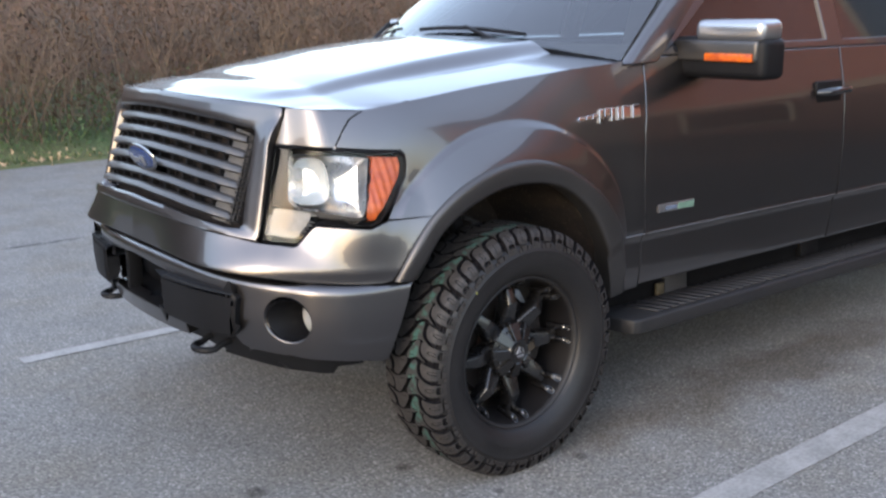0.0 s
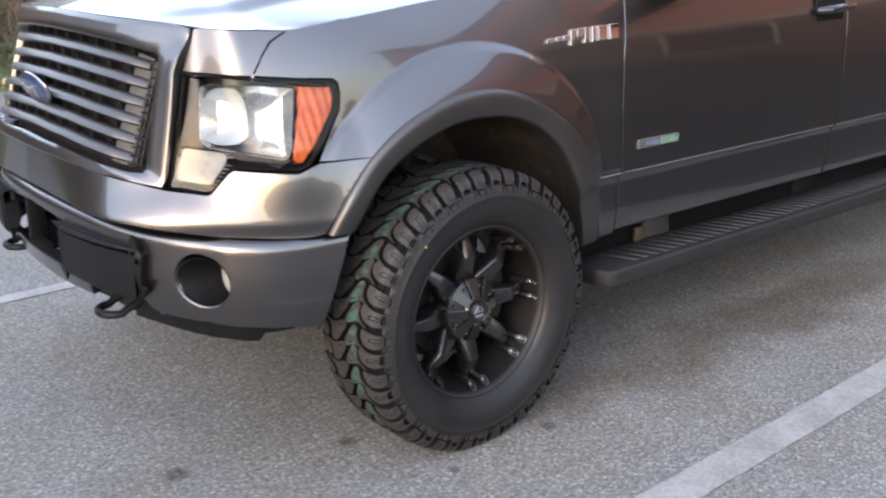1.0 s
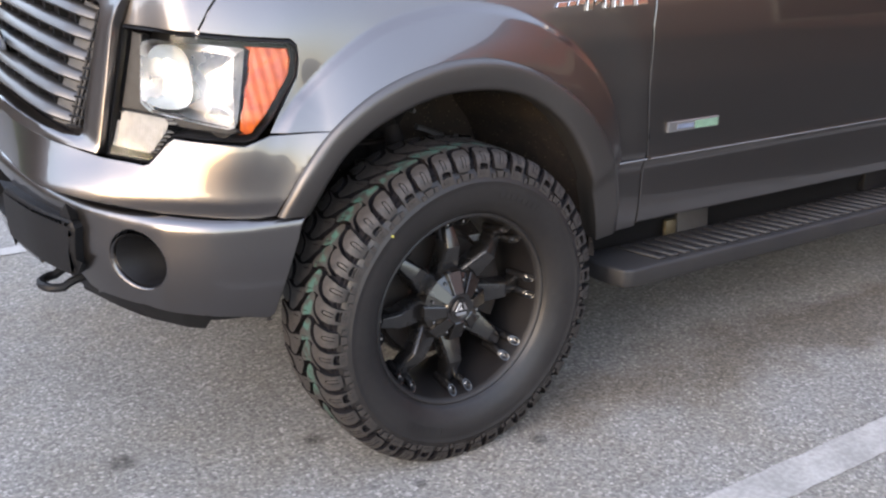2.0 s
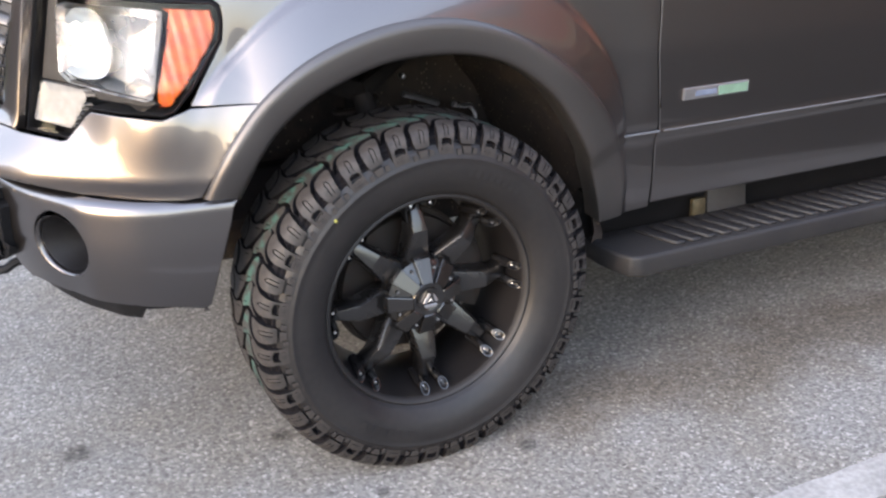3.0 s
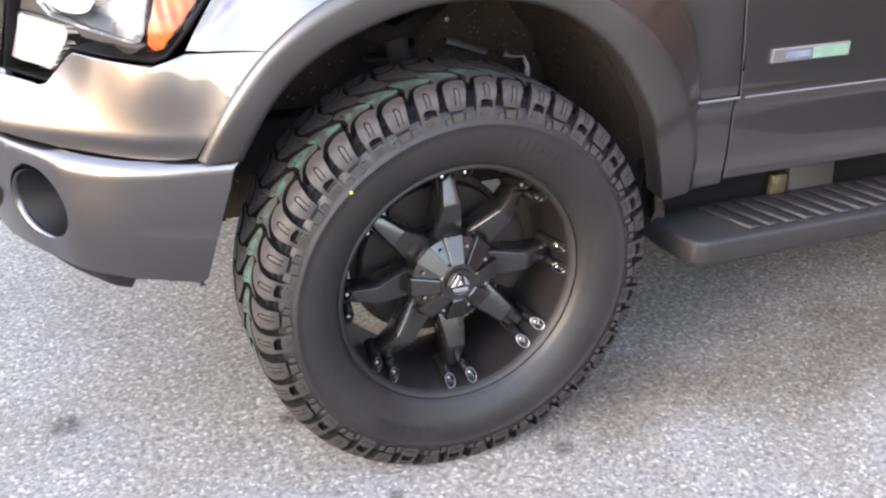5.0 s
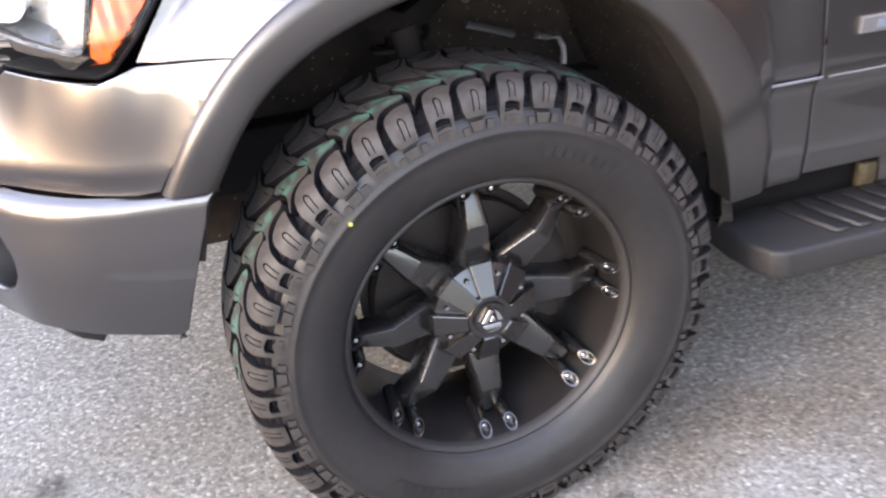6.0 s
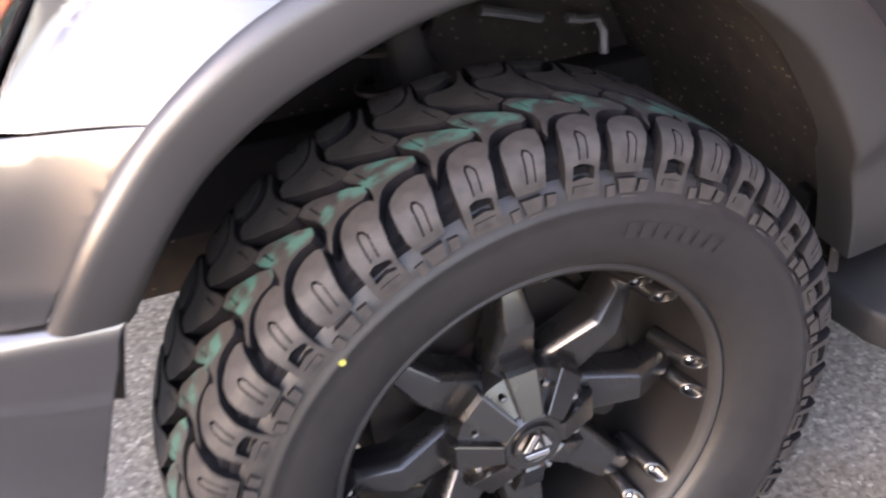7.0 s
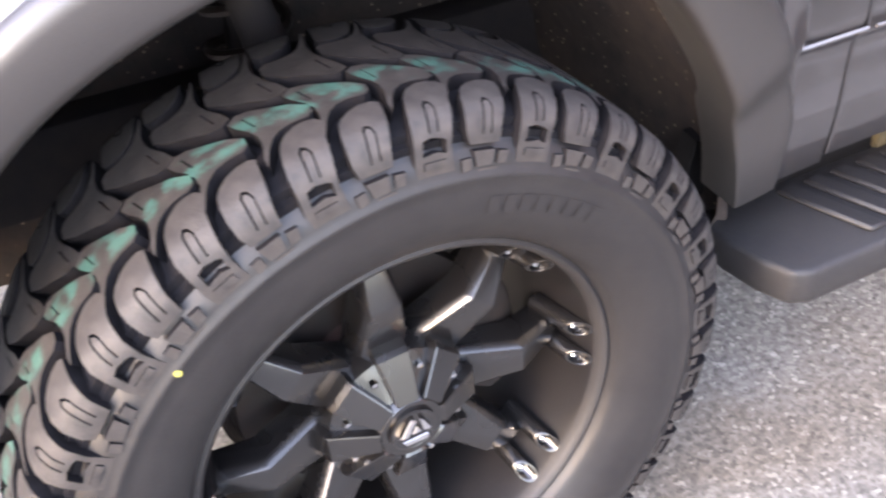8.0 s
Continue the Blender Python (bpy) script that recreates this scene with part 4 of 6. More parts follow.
corner = [(0.706, 1.178), (0.80, 1.176), (0.944, 1.170), (0.980, 1.219), (1.011, 1.252), (1.060, 1.276), (0.90, 1.282), (0.79, 1.286), (0.762, 1.284), (0.750, 1.262), (0.721, 1.215)]
c1, c2 = [sheet(corner, lambda s, z: wide_body(s, z), 0.02, rim=0.0015) for _ in range(2)]
flip(c2)
bmesh.ops.recalc_face_normals(bm, faces=bm.faces)
bm.normal_update()
if sum(f.normal.z for f in bm.faces) < 0:
    bmesh.ops.reverse_faces(bm, faces=bm.faces)
hood = part("hood", join(bm, c1, c2), PAINT, truck, "grey hood with a raised middle", 50)
# cowl, windshield, cab
cowl = bmesh.new()
grid = []
for j in range(25):
    u = -1 + 2 * j / 24
    y = YC + u * (YC - 0.125)
    x = 0.56 - 0.16 * (1 - u * u)
    z = hood_z(x, y)
    grid.append([cowl.verts.new(p) for p in ((x - 0.01, y, z - 0.025), (x + 0.006, y, z - 0.012), (x + 0.05, y, z - 0.006), (x + 0.10, y, z - 0.004), (x + 0.16, y, z - 0.03))])
for a, b in zip(grid, grid[1:]):
    for i in range(4):
        cowl.faces.new((a[i], a[i + 1], b[i + 1], b[i]))
part("cowl", cowl, BLACK, truck, "black plastic cowl panel")


def screen_place(u, v):
    """The windshield: u across from -1 to 1, v up from 0 to 1."""
    half = 0.85 - 0.18 * v
    bow = 0.16 * (1 - u * u)
    return Vector((0.580 - bow * (1 - 0.3 * v) + 0.70 * v, YC + u * half, 1.385 + 0.075 * (1 - u * u) * (1 - v) + 0.53 * v + 0.03 * v * (1 - v)))


bm = bmesh.new()
g = [[bm.verts.new(screen_place(-1 + 2 * j / 24, i / 10)) for j in range(25)] for i in range(11)]
for a, b in zip(g, g[1:]):
    for j in range(24):
        bm.faces.new((a[j], a[j + 1], b[j + 1], b[j]))
screen = part("windshield", bm, SCREEN, truck, "tinted windshield reflecting the sky")
screen.visible_shadow = False
for a, b, rest in ((0.68, 0.97, 0.15), (-0.52, 0.24, 0.05)):
    pts = [screen_place(a + (b - a) * f, rest + 0.012 * math.sin(f * 3)) + Vector((-0.012, 0, 0.012)) for f in np.linspace(0, 1, 10)]
    arm = [screen_place(a + (b - a) * 0.5, rest + 0.01) + Vector((-0.02, 0, 0.02)), screen_place(a + (b - a) * 0.22, 0.01) + Vector((-0.03, 0, 0.012)), screen_place(a + (b - a) * 0.0, 0.0) + Vector((-0.07, 0, -0.005))]
    wiper = part("wiper", tube(pts, 0.008, 6), BLACK, truck, "black wiper blade and arm resting on the windshield")
    part("wiper_arm", tube(arm, 0.009, 6), BLACK, wiper)
# dashboard and steering wheel
part("dashboard", prism([(0.80, 0.2, 1.36), (1.25, 0.2, 1.42), (1.3, 0.2, 1.1), (0.8, 0.2, 1.0)], (0, 1.5, 0), 0.03), CLOTH, truck)
ring = [(1.42 + 0.075 * math.cos(a), 0.52 + 0.19 * math.sin(a), 1.40 + 0.17 * math.cos(a)) for a in np.linspace(0, 2 * math.pi, 33)]
wheel_ring = part("steering_wheel", tube(ring, 0.016, 8, False), BLACK, truck)
part("steering_boss", tube([(1.42, 0.52, 1.40), (1.25, 0.52, 1.30)], [0.06, 0.04], 12), BLACK, wheel_ring)
for y in (0.5, 1.4):
    seat = part("seat", box((1.65, y - 0.25, 0.85), (2.15, y + 0.25, 1.02), 0.05), CLOTH, truck)
    part("seat_back", prism([(2.1, y - 0.25, 0.95), (2.35, y - 0.22, 1.65), (2.47, y - 0.22, 1.65), (2.25, y - 0.25, 0.95)], (0, 0.48, 0), 0.04), CLOTH, seat)
part("rear_bench", box((2.75, 0.3, 0.9), (3.1, 1.6, 1.6), 0.05), CLOTH, truck)
part("cabin_floor", box((0.75, 0.14, 0.62), (3.2, 2 * YC - 0.14, 0.70), 0.01), CLOTH, truck)

# body side panels: (outline in s and z)
SIDES = {
    "front_door": [(2.269, 0.530), (3.550, 0.530), (3.558, 0.74), (3.558, 1.10), (3.577, 1.395), (2.272, 1.395), (2.263, 1.30), (2.236, 1.126), (2.233, 0.945), (2.260, 0.713)],
    "rear_door": [(3.556, 0.530), (4.45, 0.530), (4.55, 0.72), (4.70, 0.9), (4.75, 1.10), (4.75, 1.395), (3.583, 1.395), (3.564, 1.10), (3.564, 0.74)],
}
REAR_S, REAR_R = 5.30, 0.53
rear_arch = [(REAR_S + REAR_R * math.cos(a), 0.46 + 0.60 * math.sin(a)) for a in np.linspace(0.09, math.pi - 0.09, 30)]
rear_side = [(4.78, 0.535)] + rear_arch[::-1] + [(6.42, 0.535), (6.45, 0.72), (6.45, 1.40), (4.78, 1.40)]
SIDES["bed_side"] = rear_side


def side_place(s, z):
    """The flank with a small ledge along the door crease."""
    x, y, z = body(s, z)
    return Vector((x, y - 0.006 * math.exp(-((z - 0.737) / 0.006) ** 2), z))


made_doors = {}
for name, line in SIDES.items():
    for side in (0, 1):
        bm = sheet(line, side_place, (0.09, 0.02), depth=0.03)
        ob = part(name, flip(bm) if side else bm, PAINT, truck)
        made_doors[name, side] = ob
# black sheets added to stand for the shade in the gap below the doors
part("inner_rocker", sheet([(2.12, 0.34), (4.75, 0.34), (4.75, 0.55), (2.12, 0.55)], lambda s, z: Vector(body(s, z)) + Vector((0, 0.10, 0)), (0.2, 0.02), depth=0.03), BLACK, truck)
part("inner_rocker", flip(sheet([(2.12, 0.34), (4.75, 0.34), (4.75, 0.55), (2.12, 0.55)], lambda s, z: Vector(body(s, z)) + Vector((0, 0.10, 0)), (0.2, 0.02), depth=0.03)), BLACK, truck)


def cab_place(s, z):
    """The inward-leaning side of the cab above the belt line."""
    x, y, _ = body(s, 1.40)
    return Vector((x, y + 0.002 + (z - 1.40) * 0.36, z))


crease_strip = tube([tuple(side_place(s, 0.737) + Vector((0, 0.002, 0))) for s in np.linspace(2.125, 2.258, 6)], 0.0032, 6)
part("crease_trim", crease_strip, DULL, truck, "thin bright crease line")
crease_strip = tube([tuple(side_place(s, 0.737) + Vector((0, 0.002, 0))) for s in np.linspace(2.272, 3.55, 30)], 0.0032, 6)
part("crease_trim", crease_strip, DULL, made_doors["front_door", 0])
crease_strip = tube([tuple(side_place(s, 0.737) + Vector((0, 0.002, 0))) for s in np.linspace(3.572, 4.52, 20)], 0.0032, 6)
part("crease_trim", crease_strip, DULL, made_doors["rear_door", 0])
for side in (0, 1):
    f = flip if side else (lambda b: b)
    frame_line = [(2.30, 1.40), (4.75, 1.40), (4.70, 1.88), (4.55, 1.93), (3.25, 1.93), (3.05, 1.89)]
    win_a = [(2.45, 1.43), (3.50, 1.43), (3.50, 1.86), (3.12, 1.86)]
    win_b = [(3.62, 1.43), (4.58, 1.43), (4.52, 1.84), (3.62, 1.86)]
    cab = part("cab_side", f(sheet(frame_line, cab_place, 0.12, (win_a, win_b), depth=0.04)), PAINT, truck)
    for nm, w in (("front_window", win_a), ("rear_window", win_b)):
        pane = part(nm, f(sheet(w, lambda s, z: cab_place(s, z) + Vector((0, 0.012, 0)), 0.3, depth=0.004, rim=0)), TINT, cab, "dark tinted side window")
    p0, p1 = screen_place(-1.0, 0.0) + Vector((0.0, -0.03, -0.01)), screen_place(-1.0, 1.0) + Vector((0.02, -0.02, 0.0))
    pil = prism([p0 + Vector((-0.012, 0.03, 0)), p0 + Vector((0.0, -0.012, 0.0)), p0 + Vector((0.15, -0.02, 0)), p0 + Vector((0.14, 0.03, 0))], p1 - p0, 0.010)
    part("windshield_pillar", f(pil), PAINT, truck)
roof = bmesh.new()
g = []
for i in range(15):
    x = 1.25 + 1.93 * i / 14
    g.append([roof.verts.new((x, YC + (0.69 - 0.02 * (i > 12)) * u, 1.925 + 0.055 * (1 - u ** 4) - 0.03 * ((i - 7) / 7) ** 2)) for u in np.linspace(-1, 1, 17)])
for a, b in zip(g, g[1:]):
    for j in range(16):
        roof.faces.new((a[j], a[j + 1], b[j + 1], b[j]))
made = bmesh.ops.extrude_face_region(roof, geom=roof.faces[:])
bmesh.ops.translate(roof, verts=[v for v in made["geom"] if isinstance(v, bmesh.types.BMVert)], vec=(0, 0, -0.05))
part("roof", roof, PAINT, truck)
part("cab_back", prism([(3.17, 0.12, 0.9), (3.17, 2 * YC - 0.12, 0.9), (3.17, 2 * YC - 0.12, 1.40), (3.12, 2 * YC - 0.28, 1.93), (3.12, 0.28, 1.93), (3.17, 0.12, 1.40)], (0.04, 0, 0)), PAINT, truck)
part("back_window", prism([(3.215, 0.42, 1.45), (3.215, 2 * YC - 0.42, 1.45), (3.18, 2 * YC - 0.46, 1.85), (3.18, 0.46, 1.85)], (0.008, 0, 0)), TINT, truck)
part("bed_floor", box((3.22, 0.12, 0.85), (4.85, 2 * YC - 0.12, 0.90)), BLACK, truck)
part("bed_front", box((3.24, 0.10, 0.85), (3.29, 2 * YC - 0.10, 1.395), 0.01), PAINT, truck)
part("tailgate", box((4.83, 0.12, 0.72), (4.89, 2 * YC - 0.12, 1.40), 0.015), PAINT, truck, "plain grey tailgate")
part("rear_bumper", box((4.88, 0.06, 0.52), (5.05, 2 * YC - 0.06, 0.72), 0.03, 3), CHROME, truck)
for side in (0, 1):
    f = flip if side else (lambda b: b)
    part("tail_lamp", f(box((4.835, 0.05, 1.0), (4.895, 0.17, 1.35), 0.015)), material("red_tail_lens", (0.45, 0.02, 0.02), 0.2, coat=0.5), truck, "red tail lamp")
    part("inner_bed_wall", f(box((3.29, 0.115, 0.9), (4.83, 0.14, 1.40), 0.004)), BLACK, truck)
    well = bmesh.new()
    rows = [[well.verts.new((x - 1.583, y, z)) for y in (0.07, 0.5)] for x, z in rear_arch]
    for a, b in zip(rows, rows[1:]):
        well.faces.new((a[0], a[1], b[1], b[0]))
    part("rear_wheel_well", f(well), LINER, truck)
    part("frame_rail", f(box((-0.75, 0.60, 0.48), (4.85, 0.69, 0.62), 0.01)), UNDER, truck)
part("engine_underside", box((-0.75, 0.70, 0.50), (0.9, 2 * YC - 0.70, 1.15), 0.04), UNDER, truck)
part("front_axle", tube([(0.0, 0.25, 0.425), (0.0, 0.6, 0.46), (0.0, 2 * YC - 0.6, 0.46), (0.0, 2 * YC - 0.25, 0.425)], 0.035, 10), STEEL, truck)
part("rear_axle", tube([(3.715, 0.2, 0.425), (3.715, 2 * YC - 0.2, 0.425)], 0.05, 10), STEEL, truck)
part("radiator_block", box((-0.74, 0.45, 0.56), (-0.68, 2 * YC - 0.45, 1.16), 0.02), BLACK, truck)

# running boards
for side in (0, 1):
    f = flip if side else (lambda b: b)
    prof = [(0.545, 0.175), (0.545, 0.10), (0.553, 0.04), (0.572, -0.006), (0.600, -0.020), (2.95, -0.020), (3.0, 0.03), (3.0, 0.175)]
    board = bmesh.new()
    face = board.faces.new([board.verts.new((x, y, 0.425)) for x, y in prof])
    made = bmesh.ops.extrude_face_region(board, geom=[face])
    bmesh.ops.translate(board, verts=[v for v in made["geom"] if isinstance(v, bmesh.types.BMVert)], vec=(0, 0, -0.060))
    bmesh.ops.recalc_face_normals(board, faces=board.faces)
    bmesh.ops.bevel(board, geom=board.edges[:] + board.verts[:], offset=0.010, segments=3, profile=0.5, affect="EDGES")
    step = part("running_board", f(board), GRAIN, truck, "ribbed dark grey running board")
    rib = None
    for k in range(44):
        x = 0.68 + k * 0.0525
        if side == 0 or rib is None:
            shape = prism([(0.045, 0.005, 0.4235), (0.078, 0.005, 0.4235), (0.033, 0.150, 0.4235), (0.0, 0.150, 0.4235)], (0, 0, 0.0105), 0.004, 1)
            if rib is None:
                rib = part("rib", f(shape), GRAIN, step)
                rib.matrix_basis = Matrix.Translation((x, 0, 0))
            else:
                shape.free()
                again(rib, step, Matrix.Translation((x, 0, 0)))
        else:
            again(rib, step, Matrix.Translation((x, 0, 0)))
    for x in (0.93, 1.9, 2.7):
        part("step_bracket", f(prism([(x + 0.03, 0.165, 0.40), (x + 0.17, 0.165, 0.40), (x + 0.17, 0.178, 0.53), (x + 0.03, 0.178, 0.53)], (0, 0.03, 0.0), 0.004)), BEZEL if x < 1 else BLACK, step)
        if x < 1:
            part("bracket_plate", f(box((x - 0.028, 0.163, 0.42), (x + 0.018, 0.18, 0.474), 0.004)), GALV, step, "yellow zinc-plated bracket plate")

# mirrors, handles, badges


def at(bm):
    """Moves a mirror part to the door's front corner."""
    bmesh.ops.translate(bm, verts=bm.verts, vec=(-0.05, 0.05, 0.0))
    return bm


for side in (0, 1):
    f = flip if side else (lambda b: b)
    reach = 0.12 if side else 0.0
    shell = box((0.955, -0.325 + reach, 1.312), (1.10, 0.10, 1.465), 0.03, 4)
    mirror = part("door_mirror", f(at(shell)), BLACK, truck, "large black door mirror with silver cap and amber lamp")
    part("mirror_cap", f(at(box((0.950, -0.318 + reach, 1.448), (1.085, -0.015, 1.528), 0.028, 4))), SILVER, mirror, "bright silver mirror cap")
    part("mirror_front", f(at(box((0.945, -0.30 + reach, 1.375), (0.99, 0.10, 1.455), 0.012, 3))), FLARE, mirror)
    part("mirror_lamp", f(at(box((0.938, -0.285 + reach, 1.378), (0.99, -0.075, 1.408), 0.005, 2))), AMBER, mirror, "amber mirror turn lamp")
    part("mirror_arm", f(at(box((0.90, 0.05, 1.29), (1.06, 0.16, 1.44), 0.03, 3))), BLACK, mirror)
    p = side_place(3.44, 1.20)
    plate = box((p.x - 0.10, p.y - 0.006, 1.135), (p.x + 0.10, p.y + 0.012, 1.255), 0.008, 2)
    handle = part("door_handle", f(plate), BLACK, truck, "dark pull handle with a chrome cap in a recess")
    part("handle_grip", f(tube([(p.x - 0.10, p.y - 0.008, 1.205), (p.x - 0.07, p.y - 0.045, 1.21), (p.x + 0.07, p.y - 0.045, 1.215), (p.x + 0.10, p.y - 0.008, 1.215)], [0.014, 0.017, 0.017, 0.014], 10)), TINT, handle, "glossy dark grip")
    part("handle_cap", f(box((p.x + 0.06, p.y - 0.058, 1.20), (p.x + 0.10, p.y - 0.01, 1.228), 0.008, 2)), CHROME, handle, "small chrome handle cap")
    # fender badge of plain raised bars
    badge = None
    for a, b, lo, hi in ((1.893, 1.925, 1.190, 1.203), (1.93, 1.955, 1.192, 1.206), (1.96, 1.985, 1.194, 1.209), (1.992, 2.012, 1.178, 1.224), (2.02, 2.045, 1.200, 1.226), (2.052, 2.068, 1.182, 1.227), (2.085, 2.10, 1.183, 1.228), (2.112, 2.15, 1.184, 1.229), (2.165, 2.205, 1.185, 1.230)):
        bm = sheet([(a, lo), (b, lo), (b + 0.006, hi), (a + 0.006, hi)], lambda s, z: flank(s, z, 0.008), 0.2, depth=0.010, rim=0.002)
        ob = part("fender_badge" if badge is None else "badge_bar", f(bm), CHROME, truck if badge is None else badge, "chrome fender badge of raised bars" if badge is None else "")
        badge = badge or ob
    plate = part("door_emblem", f(sheet([(2.317, 0.812), (2.525, 0.812), (2.525, 0.842), (2.317, 0.842)], lambda s, z: side_place(s, z) - Vector((0, 0.008, 0)), 0.3, depth=0.012, rim=0.002)), SILVER, truck, "silver door emblem with a green end")
    part("emblem_green", f(sheet([(2.425, 0.815), (2.520, 0.815), (2.520, 0.839), (2.425, 0.839)], lambda s, z: side_place(s, z) - Vector((0, 0.0095, 0)), 0.3, depth=0.002, rim=0)), GREEN, plate)
    part("emblem_bar", f(sheet([(2.352, 0.820), (2.418, 0.820), (2.418, 0.834), (2.352, 0.834)], lambda s, z: side_place(s, z) - Vector((0, 0.0095, 0)), 0.3, depth=0.002, rim=0)), ENAMEL, plate)

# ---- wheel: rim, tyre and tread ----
# the blocks' worn faces are greyed by dust, the grooves' shade is painted as a darker rubber
VC = 0.073                      # the tyre's middle plane, inwards of the hub face
CROWN = [(0, 0.437), (0.05, 0.4365), (0.085, 0.434), (0.102, 0.429), (0.112, 0.420), (0.118, 0.405), (0.122, 0.385), (0.1245, 0.36)]
CW = [0.0]
for a, b in zip(CROWN, CROWN[1:]):
    CW.append(CW[-1] + math.hypot(a[0] - b[0], a[1] - b[1]))
TREAD = 0.017
INNER = 1.22                    # stretches the tread's inner half to fit its outline in the camera's view


def tread_point(deg, w, drop=0.0):
    """A place on the tyre: degrees from the top to the front, w mm outwards from the middle along the skin, drop below it."""
    a = abs(w) / 1000
    sg = 1 if w >= 0 else -1
    h, r = np.interp(a, CW, [p[0] for p in CROWN]), np.interp(a, CW, [p[1] for p in CROWN])
    wide = 1.0 if sg > 0 else INNER
    h2, r2 = np.interp(a + 0.004, CW, [p[0] for p in CROWN]), np.interp(a + 0.004, CW, [p[1] for p in CROWN])
    h1, r1 = np.interp(max(0, a - 0.004), CW, [p[0] for p in CROWN]), np.interp(max(0, a - 0.004), CW, [p[1] for p in CROWN])
    th, tr = h2 - h1, r2 - r1
    ln = math.hypot(th, tr) or 1
    h, r = h + tr / ln * drop, r - th / ln * drop
    t = radians(deg)
    return Vector((-r * math.sin(t), VC - sg * h * wide, r * math.cos(t)))


def block_mesh(outline, holes=(), depth=TREAD, flip_over=False, shift=0.0, sink=0.0, narrow=0.955):
    """A tread block: outline in degrees and mm, laid on the tyre and given its depth."""
    k = 7.6                      # mm a degree, to keep the flat shape true
    sg = -1 if flip_over else 1
    turn = lambda loop: [((sg * a + shift) * k, sg * b) for a, b in loop]
    bm = bmesh.new()
    for loop in (turn(outline), *[turn(h) for h in holes]):
        vs = [bm.verts.new((a, b, 0)) for a, b in loop]
        for a, b in zip(vs, vs[1:] + vs[:1]):
            bm.edges.new((a, b))
    bmesh.ops.triangle_fill(bm, edges=bm.edges[:], use_beauty=True, normal=(0, 0, 1))
    for w in (-160, -140, -125, -112, -100, -85, 85, 100, 112, 125, 140, 160):
        bmesh.ops.bisect_plane(bm, geom=bm.verts[:] + bm.edges[:] + bm.faces[:], plane_co=(0, w + 0.01, 0), plane_no=(0, 1, 0), dist=1e-4)
    diag = [e for e in bm.edges if len(e.link_faces) == 2 and abs(e.verts[0].co.y - e.verts[1].co.y) > 1e-3]
    bmesh.ops.dissolve_edges(bm, edges=diag, use_verts=False) if not holes else None
    flat = {}
    bm.normal_update()
    made = bmesh.ops.extrude_edge_only(bm, edges=[e for e in bm.edges if e.is_boundary])
    # block sides take the darker rubber that carries the grooves' shade
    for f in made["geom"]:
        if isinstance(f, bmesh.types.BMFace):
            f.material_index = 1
    low = {v for v in made["geom"] if isinstance(v, bmesh.types.BMVert)}
    mid = np.mean(np.array(turn(outline)), axis=0)
    for v in bm.verts:
        a, w = v.co.x, v.co.y
        if v in low:
            a, w = mid[0] + (a - mid[0]) * (narrow + 0.03), mid[1] + (w - mid[1]) * 0.99
        else:
            a, w = mid[0] + (a - mid[0]) * narrow, mid[1] + (w - mid[1]) * 0.985
        v.co = tread_point(a / k, w, depth if v in low else sink)
    return bm


def slit(a0, w0, a1, w1, half=0.10):
    """A sipe: a narrow cut between two places."""
    return [(a0 - half, w0), (a0 + half, w0), (a1 + half, w1), (a1 - half, w1)]


def hook(a, w0, w1):
    """A sipe bent to a narrow arch, its two ends towards the sidewall."""
    lean = 0.012 * (w1 - w0)
    return [(a - 0.75 + lean, w1), (a - 0.90, w0 + 11), (a - 0.55, w0 + 3), (a + 0.15, w0), (a + 0.75, w0 + 6), (a + 0.95 + lean, w1),
            (a + 0.68 + lean, w1), (a + 0.48, w0 + 8), (a + 0.10, w0 + 4), (a - 0.38, w0 + 6.5), (a - 0.62, w0 + 12), (a - 0.48 + lean, w1)]


BLOCK_A = [(2.4, 79), (1.7, 70), (0.7, 63), (-1.1, 57.5), (-2.6, 57), (-3.9, 60), (-4.4, 66), (-3.5, 92), (-2.5, 120), (-2.1, 141), (-2.5, 166), (3.9, 166), (4.2, 150), (3.9, 128), (3.7, 111), (3.2, 96)]
HOLE_A = [(2.5, 130), (1.2, 128), (-0.6, 130.5), (-1.3, 133), (-1.2, 146), (0.4, 143), (2.8, 145)]
BLOCK_B = [(2.4, 97), (1.8, 85), (0.9, 77), (-0.6, 70), (-2.2, 66.5), (-4.0, 67), (-5.0, 72), (-4.3, 97), (-3.3, 123), (-2.9, 143), (2.4, 143), (2.9, 131), (2.8, 113)]
BLOCK_G = [(4.6, 3), (3.2, -3), (1.4, 0), (-0.9, 11), (-3.4, 22), (-5.4, 36), (-5.2, 49), (-4.2, 54), (-2.0, 52), (-0.2, 54), (1.2, 60), (2.4, 72), (3.7, 91), (3.6, 80), (2.5, 59), (2.4, 45), (2.9, 32), (4.0, 17)]
sipes_a = (HOLE_A, hook(0.0, 88, 124))
sipes_b = (hook(-1.1, 96, 134),)
sipes_g = (slit(2.6, 8, 1.9, 30, 0.12),)

WHEEL_POSE = pose(0, 0, 0.425, 0, 0, 1.8)
barrel = turned([(-0.002, 0.2545), (0.006, 0.2525), (0.05, 0.245), (0.12, 0.234), (0.20, 0.236), (0.22, 0.250), (0.20, 0.262), (0.05, 0.257), (-0.005, 0.264)], 120, True)
wheel = part("wheel", barrel, BARREL, truck, "satin black eight-spoke wheel with a knobbly off-road tyre", 50)
wheel.matrix_basis = WHEEL_POSE
